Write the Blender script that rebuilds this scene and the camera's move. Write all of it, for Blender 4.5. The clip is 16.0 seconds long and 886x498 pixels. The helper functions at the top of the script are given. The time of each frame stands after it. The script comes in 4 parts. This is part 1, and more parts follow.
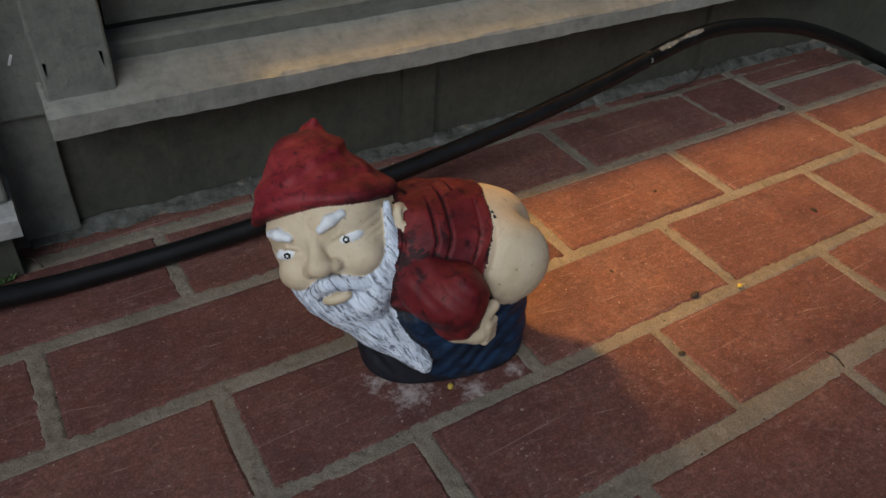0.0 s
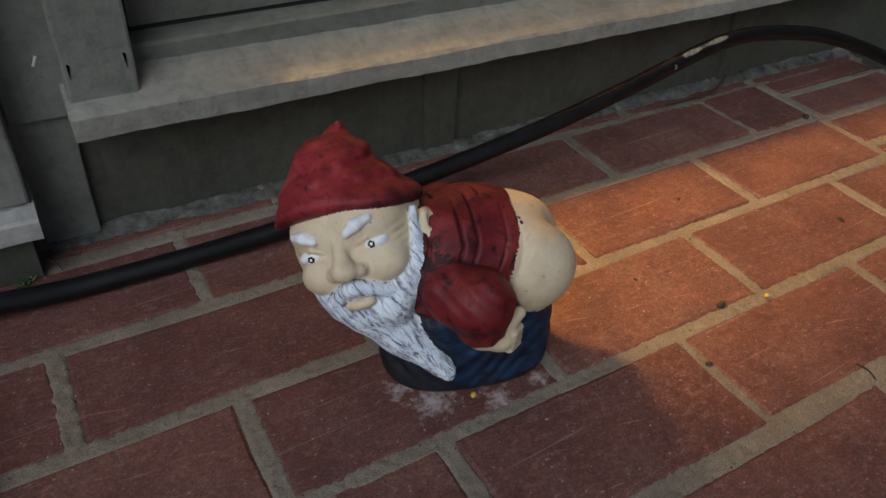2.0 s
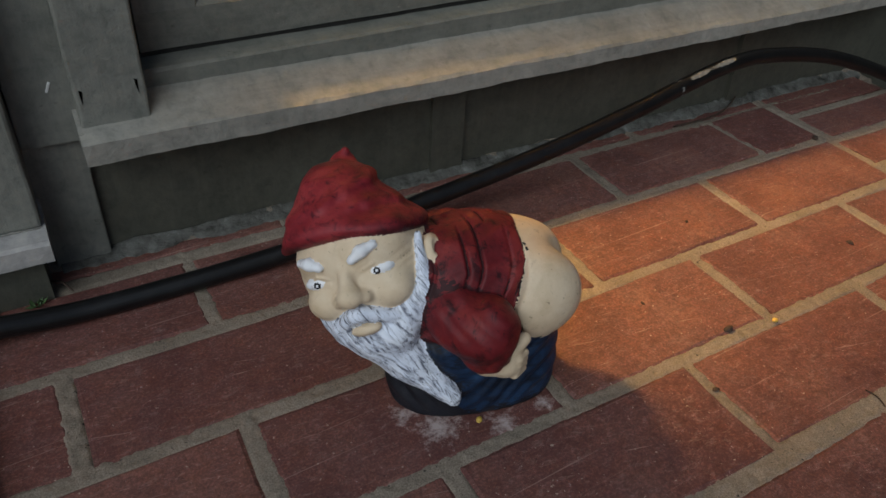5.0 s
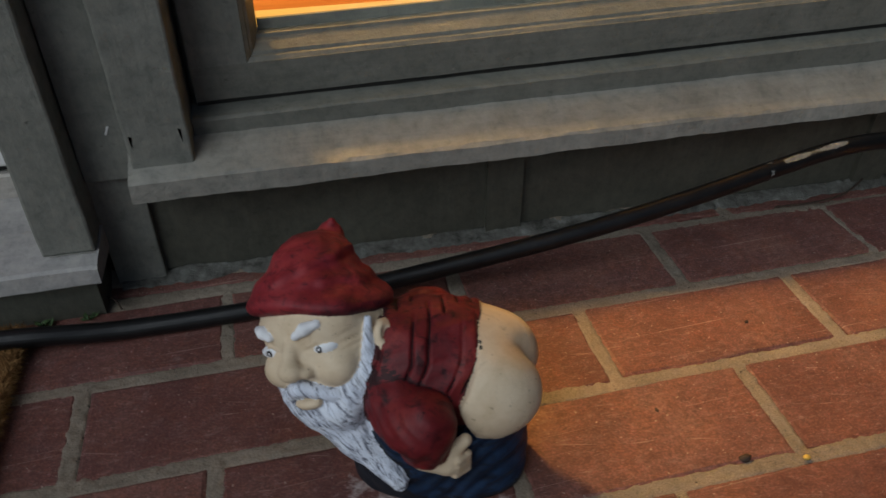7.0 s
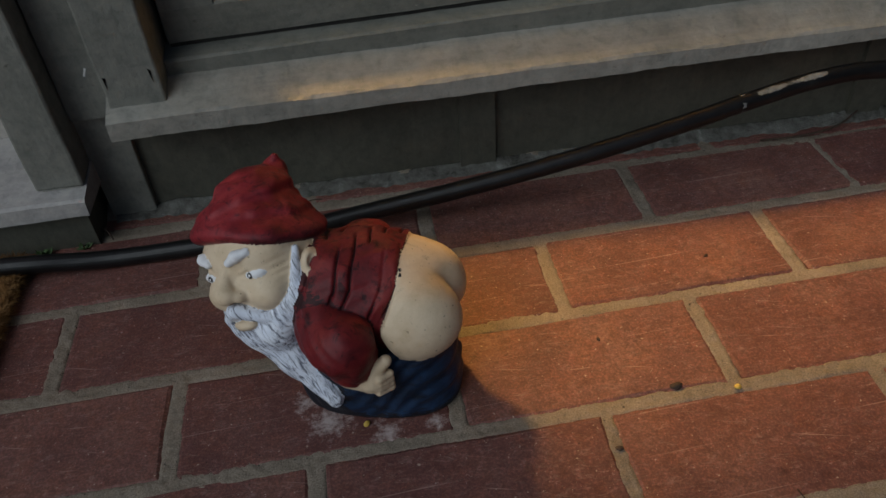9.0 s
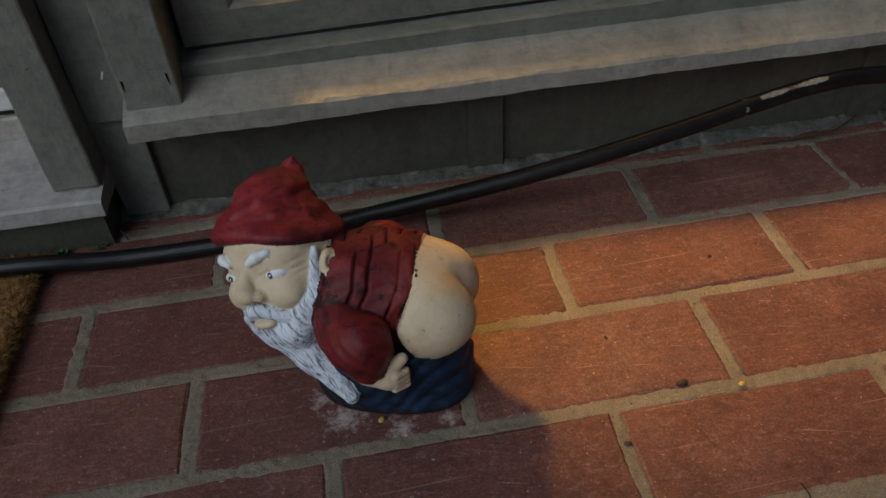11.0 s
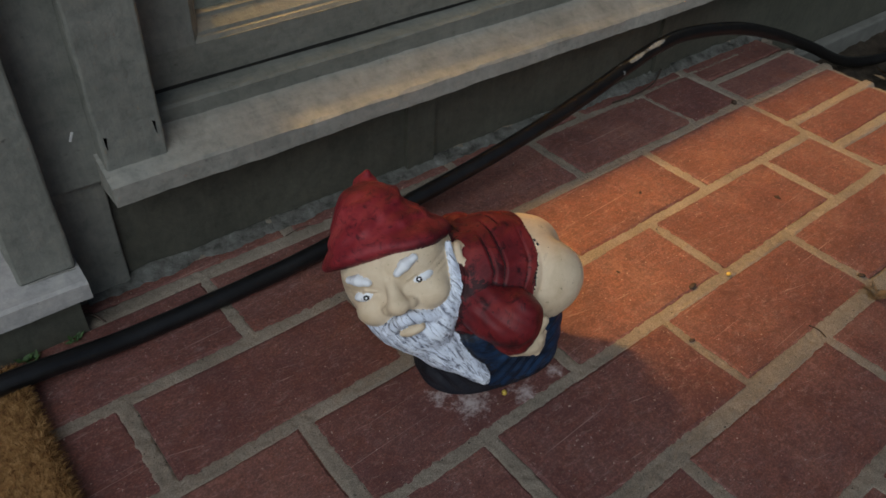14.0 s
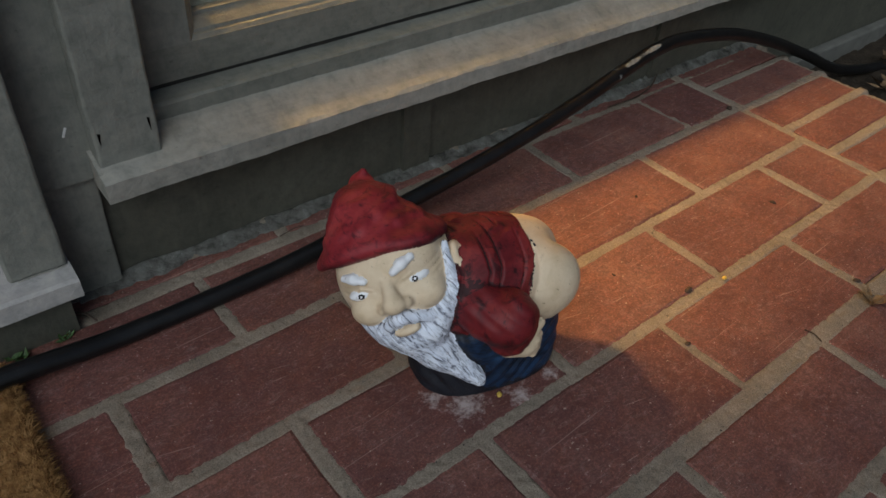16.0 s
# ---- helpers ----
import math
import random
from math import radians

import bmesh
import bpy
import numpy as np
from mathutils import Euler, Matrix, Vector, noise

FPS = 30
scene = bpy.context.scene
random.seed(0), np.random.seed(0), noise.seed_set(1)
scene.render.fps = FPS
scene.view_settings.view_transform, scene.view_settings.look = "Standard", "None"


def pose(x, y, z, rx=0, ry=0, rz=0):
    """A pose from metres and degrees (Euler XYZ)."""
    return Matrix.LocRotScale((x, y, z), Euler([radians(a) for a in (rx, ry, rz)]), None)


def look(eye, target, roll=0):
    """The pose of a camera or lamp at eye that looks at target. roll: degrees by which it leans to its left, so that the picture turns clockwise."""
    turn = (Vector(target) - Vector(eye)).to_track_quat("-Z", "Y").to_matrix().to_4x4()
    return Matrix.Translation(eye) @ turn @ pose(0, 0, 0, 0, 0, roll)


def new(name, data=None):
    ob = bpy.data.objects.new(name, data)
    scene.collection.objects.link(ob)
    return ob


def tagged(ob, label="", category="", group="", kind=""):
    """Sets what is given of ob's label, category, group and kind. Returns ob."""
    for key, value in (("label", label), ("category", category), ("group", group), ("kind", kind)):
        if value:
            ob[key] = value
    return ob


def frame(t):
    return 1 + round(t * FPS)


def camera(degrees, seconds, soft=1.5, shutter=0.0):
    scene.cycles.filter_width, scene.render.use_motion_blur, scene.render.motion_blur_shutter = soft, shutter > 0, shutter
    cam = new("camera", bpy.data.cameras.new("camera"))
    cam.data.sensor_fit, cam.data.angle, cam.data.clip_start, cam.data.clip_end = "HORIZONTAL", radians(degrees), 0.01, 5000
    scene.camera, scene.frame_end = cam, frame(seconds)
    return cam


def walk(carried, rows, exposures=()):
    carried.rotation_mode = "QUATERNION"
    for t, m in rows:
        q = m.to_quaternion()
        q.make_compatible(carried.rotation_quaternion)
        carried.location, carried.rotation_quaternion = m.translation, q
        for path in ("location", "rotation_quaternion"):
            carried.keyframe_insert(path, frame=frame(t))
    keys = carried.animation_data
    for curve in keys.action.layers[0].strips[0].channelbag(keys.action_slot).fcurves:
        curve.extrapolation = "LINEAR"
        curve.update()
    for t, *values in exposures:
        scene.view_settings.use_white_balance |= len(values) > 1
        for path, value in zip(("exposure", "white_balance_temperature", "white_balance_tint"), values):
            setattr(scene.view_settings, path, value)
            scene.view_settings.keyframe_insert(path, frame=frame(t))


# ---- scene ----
cam = camera(61.1, 16.0, 1.5, 0.3)
PATH = [
    (0, (-0.06, -0.585, 0.413), (0.792, 0.725, -0.835), 4.1),
    (0.5, (-0.061, -0.583, 0.411), (0.794, 0.731, -0.831), 4.2),
    (1, (-0.065, -0.579, 0.406), (0.78, 0.739, -0.839), 4.1),
    (1.5, (-0.066, -0.576, 0.409), (0.771, 0.754, -0.829), 3.9),
    (2, (-0.066, -0.576, 0.406), (0.77, 0.761, -0.826), 4.0),
    (2.5, (-0.064, -0.576, 0.407), (0.763, 0.773, -0.816), 3.7),
    (3, (-0.065, -0.576, 0.408), (0.762, 0.784, -0.803), 3.7),
    (3.5, (-0.063, -0.575, 0.41), (0.763, 0.791, -0.793), 3.7),
    (4, (-0.063, -0.575, 0.412), (0.763, 0.791, -0.793), 3.6),
    (6.3, (-0.046, -0.576, 0.423), (0.705, 0.846, -0.766), 2.7),
    (6.5, (-0.021, -0.581, 0.432), (0.573, 0.903, -0.771), 1.4),
    (7, (0.089, -0.592, 0.454), (0.436, 0.97, -0.746), -0.2),
    (7.5, (0.145, -0.625, 0.452), (0.316, 0.906, -0.823), -0.8),
    (8, (0.156, -0.632, 0.461), (0.264, 0.902, -0.818), -2.4),
    (8.5, (0.178, -0.628, 0.463), (0.32, 0.86, -0.866), -4.1),
    (8.7, (0.18, -0.629, 0.463), (0.323, 0.865, -0.859), -4.5),
    (11, (0.166, -0.639, 0.475), (0.321, 0.85, -0.85), -4.1),
    (11.5, (0.133, -0.641, 0.489), (0.335, 0.863, -0.814), -3.1),
    (12, (0.01, -0.627, 0.52), (0.52, 0.832, -0.749), 2.5),
    (12.5, (-0.121, -0.578, 0.523), (0.8, 0.721, -0.687), 3.9),
    (13, (-0.165, -0.562, 0.486), (0.765, 0.625, -0.829), 2.5),
    (13.5, (-0.161, -0.559, 0.474), (0.773, 0.618, -0.845), 2.1),
    (14, (-0.152, -0.559, 0.48), (0.836, 0.619, -0.799), 3.1),
    (14.5, (-0.155, -0.556, 0.477), (0.842, 0.638, -0.781), 3.7),
    (15, (-0.155, -0.559, 0.477), (0.85, 0.629, -0.779), 3.7),
    (15.5, (-0.155, -0.558, 0.472), (0.854, 0.622, -0.788), 4.0),
    (16, (-0.154, -0.558, 0.473), (0.856, 0.618, -0.79), 4.0),
]
EXPOSURES = [(0, 0.0), (4.0, 0.0), (6.3, -0.1), (7.0, -0.3), (8.5, -0.4), (11.0, -0.4), (11.8, -0.3), (12.5, -0.12), (13.0, 0.0), (16.0, 0.0)]
walk(cam, [(t, look(eye, target, roll)) for t, eye, target, roll in PATH], EXPOSURES)
SKY, SUN, LAMP = 0.04, 1.63, 235.0
# ---------------------------------------------------------------- world and light
world = bpy.data.worlds.new("dusk_sky")
scene.world = world
world.use_nodes = True
wn = world.node_tree.nodes
sky = wn.new("ShaderNodeTexSky")
sky.sky_type = "NISHITA"
sky.sun_disc = False
sky.sun_elevation = radians(40)
sky.sun_rotation = radians(229)
sky.air_density = 1.0
world.node_tree.links.new(sky.outputs[0], wn["Background"].inputs[0])
wn["Background"].inputs[1].default_value = SKY

sun_data = bpy.data.lights.new("overcast_sun", "SUN")
sun_data.energy = SUN
sun_data.angle = radians(50)
sun_data.color = (0.85, 0.945, 1.0)
sun_ob = new("overcast_sun", sun_data)
sun_ob.matrix_world = look((-1.75, -1.5, 2.05), (0, 0, 0))

lamp_data = bpy.data.lights.new("room_lamp_light", "POINT")
lamp_data.energy = LAMP
lamp_data.shadow_soft_size = 0.15
lamp_data.color = (1.0, 0.57, 0.15)
lamp_ob = new("room_lamp_light", lamp_data)
lamp_ob.location = (-0.38, 1.05, 1.60)


# ---------------------------------------------------------------- materials
def material(name, rough=0.7, metal=0.0, spec=0.5):
    m = bpy.data.materials.new(name)
    m.use_nodes = True
    b = m.node_tree.nodes["Principled BSDF"]
    b.inputs["Roughness"].default_value = rough
    b.inputs["Metallic"].default_value = metal
    b.inputs["Specular IOR Level"].default_value = spec
    return m, m.node_tree.nodes, m.node_tree.links, b


def coords(n, l, scale=(1, 1, 1)):
    geo = n.new("ShaderNodeNewGeometry")
    mp = n.new("ShaderNodeMapping")
    mp.inputs["Scale"].default_value = scale
    l.new(geo.outputs["Position"], mp.inputs["Vector"])
    return mp.outputs[0]


def noise_tex(n, l, vec, scale, detail=5, rough=0.6, distortion=0.0):
    t = n.new("ShaderNodeTexNoise")
    t.inputs["Scale"].default_value = scale
    t.inputs["Detail"].default_value = detail
    t.inputs["Roughness"].default_value = rough
    t.inputs["Distortion"].default_value = distortion
    l.new(vec, t.inputs["Vector"])
    return t.outputs["Fac"]


def ramp(n, l, fac, stops):
    r = n.new("ShaderNodeValToRGB")
    e = r.color_ramp.elements
    while len(e) < len(stops):
        e.new(0.5)
    for el, (p, c) in zip(e, stops):
        el.position = p
        el.color = (*c, 1) if len(c) == 3 else c
    l.new(fac, r.inputs[0])
    return r.outputs[0]


def grey(v):
    return (v, v, v)


def mix(n, l, fac, a, b, mode="MIX"):
    m = n.new("ShaderNodeMix")
    m.data_type = "RGBA"
    m.blend_type = mode
    for sock, val in ((m.inputs[0], fac), (m.inputs[6], a), (m.inputs[7], b)):
        if isinstance(val, (int, float)):
            sock.default_value = val
        elif isinstance(val, tuple):
            sock.default_value = (*val, 1)
        else:
            l.new(val, sock)
    return m.outputs[2]


def bump(n, l, b, height, strength=0.4, dist=0.001):
    k = n.new("ShaderNodeBump")
    k.inputs["Strength"].default_value = strength
    k.inputs["Distance"].default_value = dist
    l.new(height, k.inputs["Height"])
    l.new(k.outputs[0], b.inputs["Normal"])
    return k


def painted_wood(name, base, light, chips=0.68, grain=(2.5, 40, 40), rough=0.62):
    """Old weathered paint over wood: grain along the first axis, chips, grime."""
    m, n, l, b = material(name, rough)
    vec = coords(n, l, grain)
    g = noise_tex(n, l, vec, 6, 6, 0.65)
    big = noise_tex(n, l, coords(n, l), 14, 6, 0.6, 0.4)
    fine = noise_tex(n, l, coords(n, l), 260, 4, 0.6)
    c = mix(n, l, ramp(n, l, big, [(0.32, grey(0)), (0.7, grey(1))]), base, light)
    c = mix(n, l, 0.3, c, ramp(n, l, g, [(0.3, grey(0.6)), (0.62, grey(1.05))]), "MULTIPLY")
    blot = noise_tex(n, l, coords(n, l), 85, 7, 0.7, 0.3)
    c = mix(n, l, 1.0, c, ramp(n, l, blot, [(0.3, (0.72, 0.74, 0.74)), (0.5, grey(1.0)), (0.72, (1.22, 1.19, 1.15))]), "MULTIPLY")
    chip = noise_tex(n, l, coords(n, l, (1, 2.2, 2.2)), 75, 7, 0.72)
    c = mix(n, l, ramp(n, l, chip, [(chips, grey(0)), (chips + 0.03, grey(0.8))]), c, (0.30, 0.27, 0.23))
    dark = noise_tex(n, l, coords(n, l, (1, 1.6, 1.6)), 48, 8, 0.75)
    c = mix(n, l, ramp(n, l, dark, [(0.28, grey(0.75)), (0.38, grey(0))]), c, (0.035, 0.032, 0.028))
    l.new(c, b.inputs["Base Color"])
    hmix = mix(n, l, 0.65, g, fine)
    bump(n, l, b, mix(n, l, 0.45, hmix, blot), 0.75, 0.0018)
    return m


PAINT = painted_wood("grey_green_paint", (0.136, 0.138, 0.118), (0.186, 0.187, 0.162))
PAINT_V = painted_wood("grey_green_paint_upright", (0.156, 0.160, 0.140), (0.212, 0.214, 0.190), 0.72, (40, 40, 2.5))
PAINT_SILL = painted_wood("worn_sill_paint", (0.205, 0.198, 0.174), (0.295, 0.283, 0.250), 0.68, (2.5, 30, 30), 0.55)
# darker copy of the paint: shade under sill and threshold put into the colour
PAINT_WALL_SHADE = painted_wood("wall_paint_with_shade", (0.067, 0.067, 0.052), (0.096, 0.095, 0.075), 0.76, (30, 30, 2.5))
PAINT_STEP = painted_wood("flaking_threshold_paint", (0.28, 0.270, 0.260), (0.40, 0.385, 0.372), 0.62, (2.5, 30, 30), 0.6)
PAINT_PALE = painted_wood("pale_threshold_paint", (0.33, 0.30, 0.27), (0.48, 0.45, 0.41), 0.64)


def brick_material():
    m, n, l, b = material("red_paver_brick", 0.72, 0.0, 0.35)
    info = n.new("ShaderNodeObjectInfo")
    pos = coords(n, l)
    big = noise_tex(n, l, pos, 16, 6, 0.62, 0.3)
    mid = noise_tex(n, l, pos, 75, 7, 0.7)
    fine = noise_tex(n, l, pos, 420, 4, 0.65)
    c = ramp(n, l, big, [(0.28, (0.104, 0.042, 0.036)), (0.5, (0.144, 0.060, 0.050)), (0.72, (0.180, 0.084, 0.066))])
    tone = ramp(n, l, info.outputs["Random"], [(0.0, (0.84, 0.80, 0.83)), (0.5, (1.0, 0.98, 0.96)), (1.0, (1.08, 1.12, 1.10))])
    c = mix(n, l, 1.0, c, tone, "MULTIPLY")
    c = mix(n, l, ramp(n, l, mid, [(0.32, grey(0.6)), (0.50, grey(0.0))]), c, (0.085, 0.030, 0.026))
    mott = noise_tex(n, l, pos, 520, 4, 0.7)
    c = mix(n, l, 1.0, c, ramp(n, l, mott, [(0.28, grey(0.72)), (0.5, grey(1.0)), (0.68, (1.6, 1.6, 1.55))]), "MULTIPLY")
    patch = noise_tex(n, l, pos, 150, 6, 0.75)
    c = mix(n, l, 1.0, c, ramp(n, l, patch, [(0.30, grey(0.80)), (0.52, grey(1.0)), (0.70, (1.30, 1.3, 1.3))]), "MULTIPLY")
    # pale scuffs dragged across the faces, and short scratches
    scuff = noise_tex(n, l, coords(n, l, (1.0, 2.4, 1.0)), 95, 9, 0.82, 0.8)
    c = mix(n, l, ramp(n, l, scuff, [(0.53, grey(0)), (0.67, grey(0.55))]), c, (0.32, 0.21, 0.18))
    tint = noise_tex(n, l, pos, 42, 6, 0.65, 0.5)
    c = mix(n, l, 1.0, c, ramp(n, l, tint, [(0.3, (0.96, 1.02, 1.08)), (0.5, grey(1.0)), (0.7, (1.07, 0.98, 0.88))]), "MULTIPLY")
    for turn, along, across, cut, seed in ((14, 14, 420, 0.68, 0.0), (-3, 5.5, 560, 0.665, 5.0), (4, 26, 560, 0.69, 3.0)):
        geo = n.new("ShaderNodeNewGeometry")
        mp = n.new("ShaderNodeMapping")
        mp.vector_type = "POINT"
        mp.inputs["Rotation"].default_value = (0, 0, radians(turn))
        mp.inputs["Location"].default_value = (seed, seed, 0)
        l.new(geo.outputs["Position"], mp.inputs["Vector"])
        sc = n.new("ShaderNodeMapping")
        sc.inputs["Scale"].default_value = (along, across, 1)
        l.new(mp.outputs[0], sc.inputs["Vector"])
        scr = noise_tex(n, l, sc.outputs[0], 1.0, 3, 0.5)
        c = mix(n, l, ramp(n, l, scr, [(cut, grey(0)), (cut + 0.06, grey(0.36))]), c, (0.48, 0.34, 0.29))
    grit = noise_tex(n, l, pos, 330, 3, 0.5)
    c = mix(n, l, ramp(n, l, grit, [(0.685, grey(0)), (0.73, grey(0.6))]), c, (0.52, 0.42, 0.34))
    pits = noise_tex(n, l, pos, 260, 2, 0.5)
    c = mix(n, l, ramp(n, l, pits, [(0.22, grey(0.8)), (0.26, grey(0))]), c, (0.025, 0.012, 0.010))
    # lime bloom where the statue has stood
    for cx, cy, r in ((0.118, -0.282, 0.028), (0.198, -0.297, 0.013), (0.160, -0.302, 0.022), (0.100, -0.262, 0.015)):
        geo = n.new("ShaderNodeNewGeometry")
        d = n.new("ShaderNodeVectorMath")
        d.operation = "DISTANCE"
        d.inputs[1].default_value = (cx, cy, 0.0)
        l.new(geo.outputs["Position"], d.inputs[0])
        near = n.new("ShaderNodeMapRange")
        near.inputs["From Min"].default_value = r
        near.inputs["From Max"].default_value = 0.0
        near.inputs["To Max"].default_value = 0.34
        l.new(d.outputs["Value"], near.inputs["Value"])
        lime = noise_tex(n, l, pos, 150, 8, 0.75)
        add = n.new("ShaderNodeMath")
        l.new(lime, add.inputs[0])
        l.new(near.outputs[0], add.inputs[1])
        c = mix(n, l, ramp(n, l, add.outputs[0], [(0.64, grey(0)), (0.86, grey(0.62))]), c, (0.58, 0.51, 0.49))
    l.new(c, b.inputs["Base Color"])
    l.new(ramp(n, l, mid, [(0.3, grey(0.55)), (0.7, grey(0.82))]), b.inputs["Roughness"])
    bump(n, l, b, mix(n, l, 0.5, mid, fine), 0.55, 0.0012)
    return m


BRICK = brick_material()


def mortar_material():
    m, n, l, b = material("sandy_mortar", 0.92, 0, 0.2)
    pos = coords(n, l)
    big = noise_tex(n, l, pos, 18, 6, 0.6)
    fine = noise_tex(n, l, pos, 520, 5, 0.7)
    c = ramp(n, l, big, [(0.3, (0.168, 0.138, 0.108)), (0.7, (0.27, 0.226, 0.180))])
    c = mix(n, l, ramp(n, l, fine, [(0.30, grey(0.6)), (0.48, grey(0))]), c, (0.115, 0.10, 0.082))
    grain = noise_tex(n, l, pos, 950, 3, 0.6)
    c = mix(n, l, 1.0, c, ramp(n, l, grain, [(0.3, grey(0.66)), (0.5, grey(1.0)), (0.7, (1.4, 1.38, 1.34))]), "MULTIPLY")
    pit = noise_tex(n, l, pos, 230, 3, 0.6)
    c = mix(n, l, ramp(n, l, pit, [(0.29, grey(0.9)), (0.33, grey(0))]), c, (0.03, 0.026, 0.022))
    l.new(c, b.inputs["Base Color"])
    bump(n, l, b, fine, 0.7, 0.0012)
    return m


MORTAR = mortar_material()


def simple(name, stops, scale, rough=0.6, relief=0.3, relief_scale=200, spec=0.5, dist=0.001, stretch=(1, 1, 1), detail=6):
    m, n, l, b = material(name, rough, 0, spec)
    pos = coords(n, l, stretch)
    f = noise_tex(n, l, pos, scale, detail, 0.65, 0.3)
    l.new(ramp(n, l, f, stops), b.inputs["Base Color"])
    bump(n, l, b, noise_tex(n, l, pos, relief_scale, 5, 0.65), relief, dist)
    return m


SOIL = simple("dark_garden_soil", [(0.3, (0.018, 0.014, 0.010)), (0.6, (0.05, 0.038, 0.027)), (0.8, (0.09, 0.07, 0.05))], 60, 0.95, 1.0, 120, 0.2, 0.006)
CONCRETE = simple("old_concrete", [(0.3, (0.095, 0.095, 0.085)), (0.7, (0.16, 0.158, 0.142))], 30, 0.9, 0.6, 220, 0.3, 0.0015)
CEMENT = simple("pale_cement", [(0.32, (0.04, 0.039, 0.034)), (0.46, (0.105, 0.103, 0.092)), (0.60, (0.15, 0.15, 0.137)), (0.76, (0.27, 0.275, 0.262))], 60, 0.92, 0.8, 420, 0.2, 0.0016)
RUBBER = simple("black_hose_rubber", [(0.35, (0.004, 0.004, 0.0046)), (0.62, (0.009, 0.009, 0.0095)), (0.80, (0.022, 0.021, 0.019))], 60, 0.37, 0.25, 150, 0.40, 0.0006)
TAPE = simple("worn_pale_tape", [(0.32, (0.02, 0.02, 0.02)), (0.45, (0.13, 0.13, 0.125)), (0.7, (0.24, 0.24, 0.23))], 120, 0.7, 0.5, 160)
COIR = simple("coir_fibre", [(0.25, (0.10, 0.048, 0.018)), (0.5, (0.27, 0.145, 0.055)), (0.75, (0.45, 0.27, 0.12))], 150, 0.95, 0.8, 300, 0.15, 0.002)
DARK_BLOCKER = simple("light_block_dark", [(0.3, (0.03, 0.027, 0.022)), (0.7, (0.055, 0.05, 0.042))], 20, 0.8, 0.4, 120, 0.3, 0.002, (20, 20, 1.5))
RED_DOOR = simple("dark_red_door_paint", [(0.3, (0.20, 0.012, 0.014)), (0.7, (0.29, 0.022, 0.022))], 30, 0.5, 0.3, 150)
WHITE_STRIP = simple("white_weather_strip", [(0.3, (0.62, 0.62, 0.61)), (0.7, (0.80, 0.80, 0.79))], 60, 0.45, 0.2, 150)
# near-black for the nail splits and for shade painted into the gaps
DARK_GAP = simple("dark_gap_shade", [(0.3, (0.012, 0.012, 0.011)), (0.7, (0.03, 0.028, 0.025))], 60, 0.8)
PLASTER = simple("room_plaster", [(0.3, (0.55, 0.48, 0.38)), (0.7, (0.65, 0.57, 0.46))], 6, 0.9)
STOOL = simple("cream_inner_sill", [(0.3, (0.50, 0.42, 0.29)), (0.7, (0.60, 0.52, 0.37))], 25, 0.6, 0.2, 120)
SEED = simple("yellow_seed", [(0.3, (0.42, 0.27, 0.04)), (0.7, (0.68, 0.48, 0.10))], 300, 0.5)
DEBRIS = simple("dark_litter", [(0.3, (0.022, 0.014, 0.010)), (0.7, (0.075, 0.046, 0.03))], 300, 0.9, 0.6, 700)
LEAF_DRY = simple("dry_leaf", [(0.3, (0.09, 0.052, 0.025)), (0.7, (0.22, 0.14, 0.07))], 200, 0.8, 0.5, 500)
WEED = simple("small_weed_green", [(0.3, (0.025, 0.055, 0.015)), (0.7, (0.06, 0.12, 0.03))], 200, 0.6)


def wood_floor_material():
    m, n, l, b = material("oiled_wood_floor", 0.42)
    g = noise_tex(n, l, coords(n, l, (1.2, 26, 1)), 5, 8, 0.65, 0.5)
    l.new(ramp(n, l, g, [(0.25, (0.20, 0.060, 0.018)), (0.5, (0.35, 0.125, 0.038)), (0.75, (0.43, 0.17, 0.055))]), b.inputs["Base Color"])
    bump(n, l, b, g, 0.15, 0.001)
    return m


FLOOR_WOOD = wood_floor_material()


def glass_material():
    m, n, l, b = material("window_glass", 0.02)
    b.inputs["Transmission Weight"].default_value = 1.0
    b.inputs["IOR"].default_value = 1.02
    b.inputs["Base Color"].default_value = (0.97, 0.98, 0.97, 1)
    return m


GLASS = glass_material()


# ---------------------------------------------------------------- mesh helpers
def mesh_of(bm, name, mat, smooth=False):
    me = bpy.data.meshes.new(name)
    bm.normal_update()
    bm.to_mesh(me)
    bm.free()
    if mat:
        me.materials.append(mat)
    for p in me.polygons:
        p.use_smooth = smooth
    return me


def part(name, bm, mat, parent=None, label="", smooth=False):
    ob = new(name, mesh_of(bm, name, mat, smooth))
    if parent:
        ob.parent = parent
    if label:
        ob["label"] = label
    return ob


def empty(name, label, category, kind="", at=(0, 0, 0)):
    ob = new(name)
    ob.location = at
    ob.empty_display_size = 0.02
    return tagged(ob, label, category, "", kind)


def box(x0, x1, y0, y1, z0, z1, bevel=0.002, segs=2):
    bm = bmesh.new()
    bmesh.ops.create_cube(bm, size=1.0)
    for v in bm.verts:
        v.co = Vector((x0 + (v.co.x + 0.5) * (x1 - x0), y0 + (v.co.y + 0.5) * (y1 - y0), z0 + (v.co.z + 0.5) * (z1 - z0)))
    if bevel > 0:
        bmesh.ops.bevel(bm, geom=bm.edges[:], offset=bevel, segments=segs, affect="EDGES", profile=0.5)
    return bm


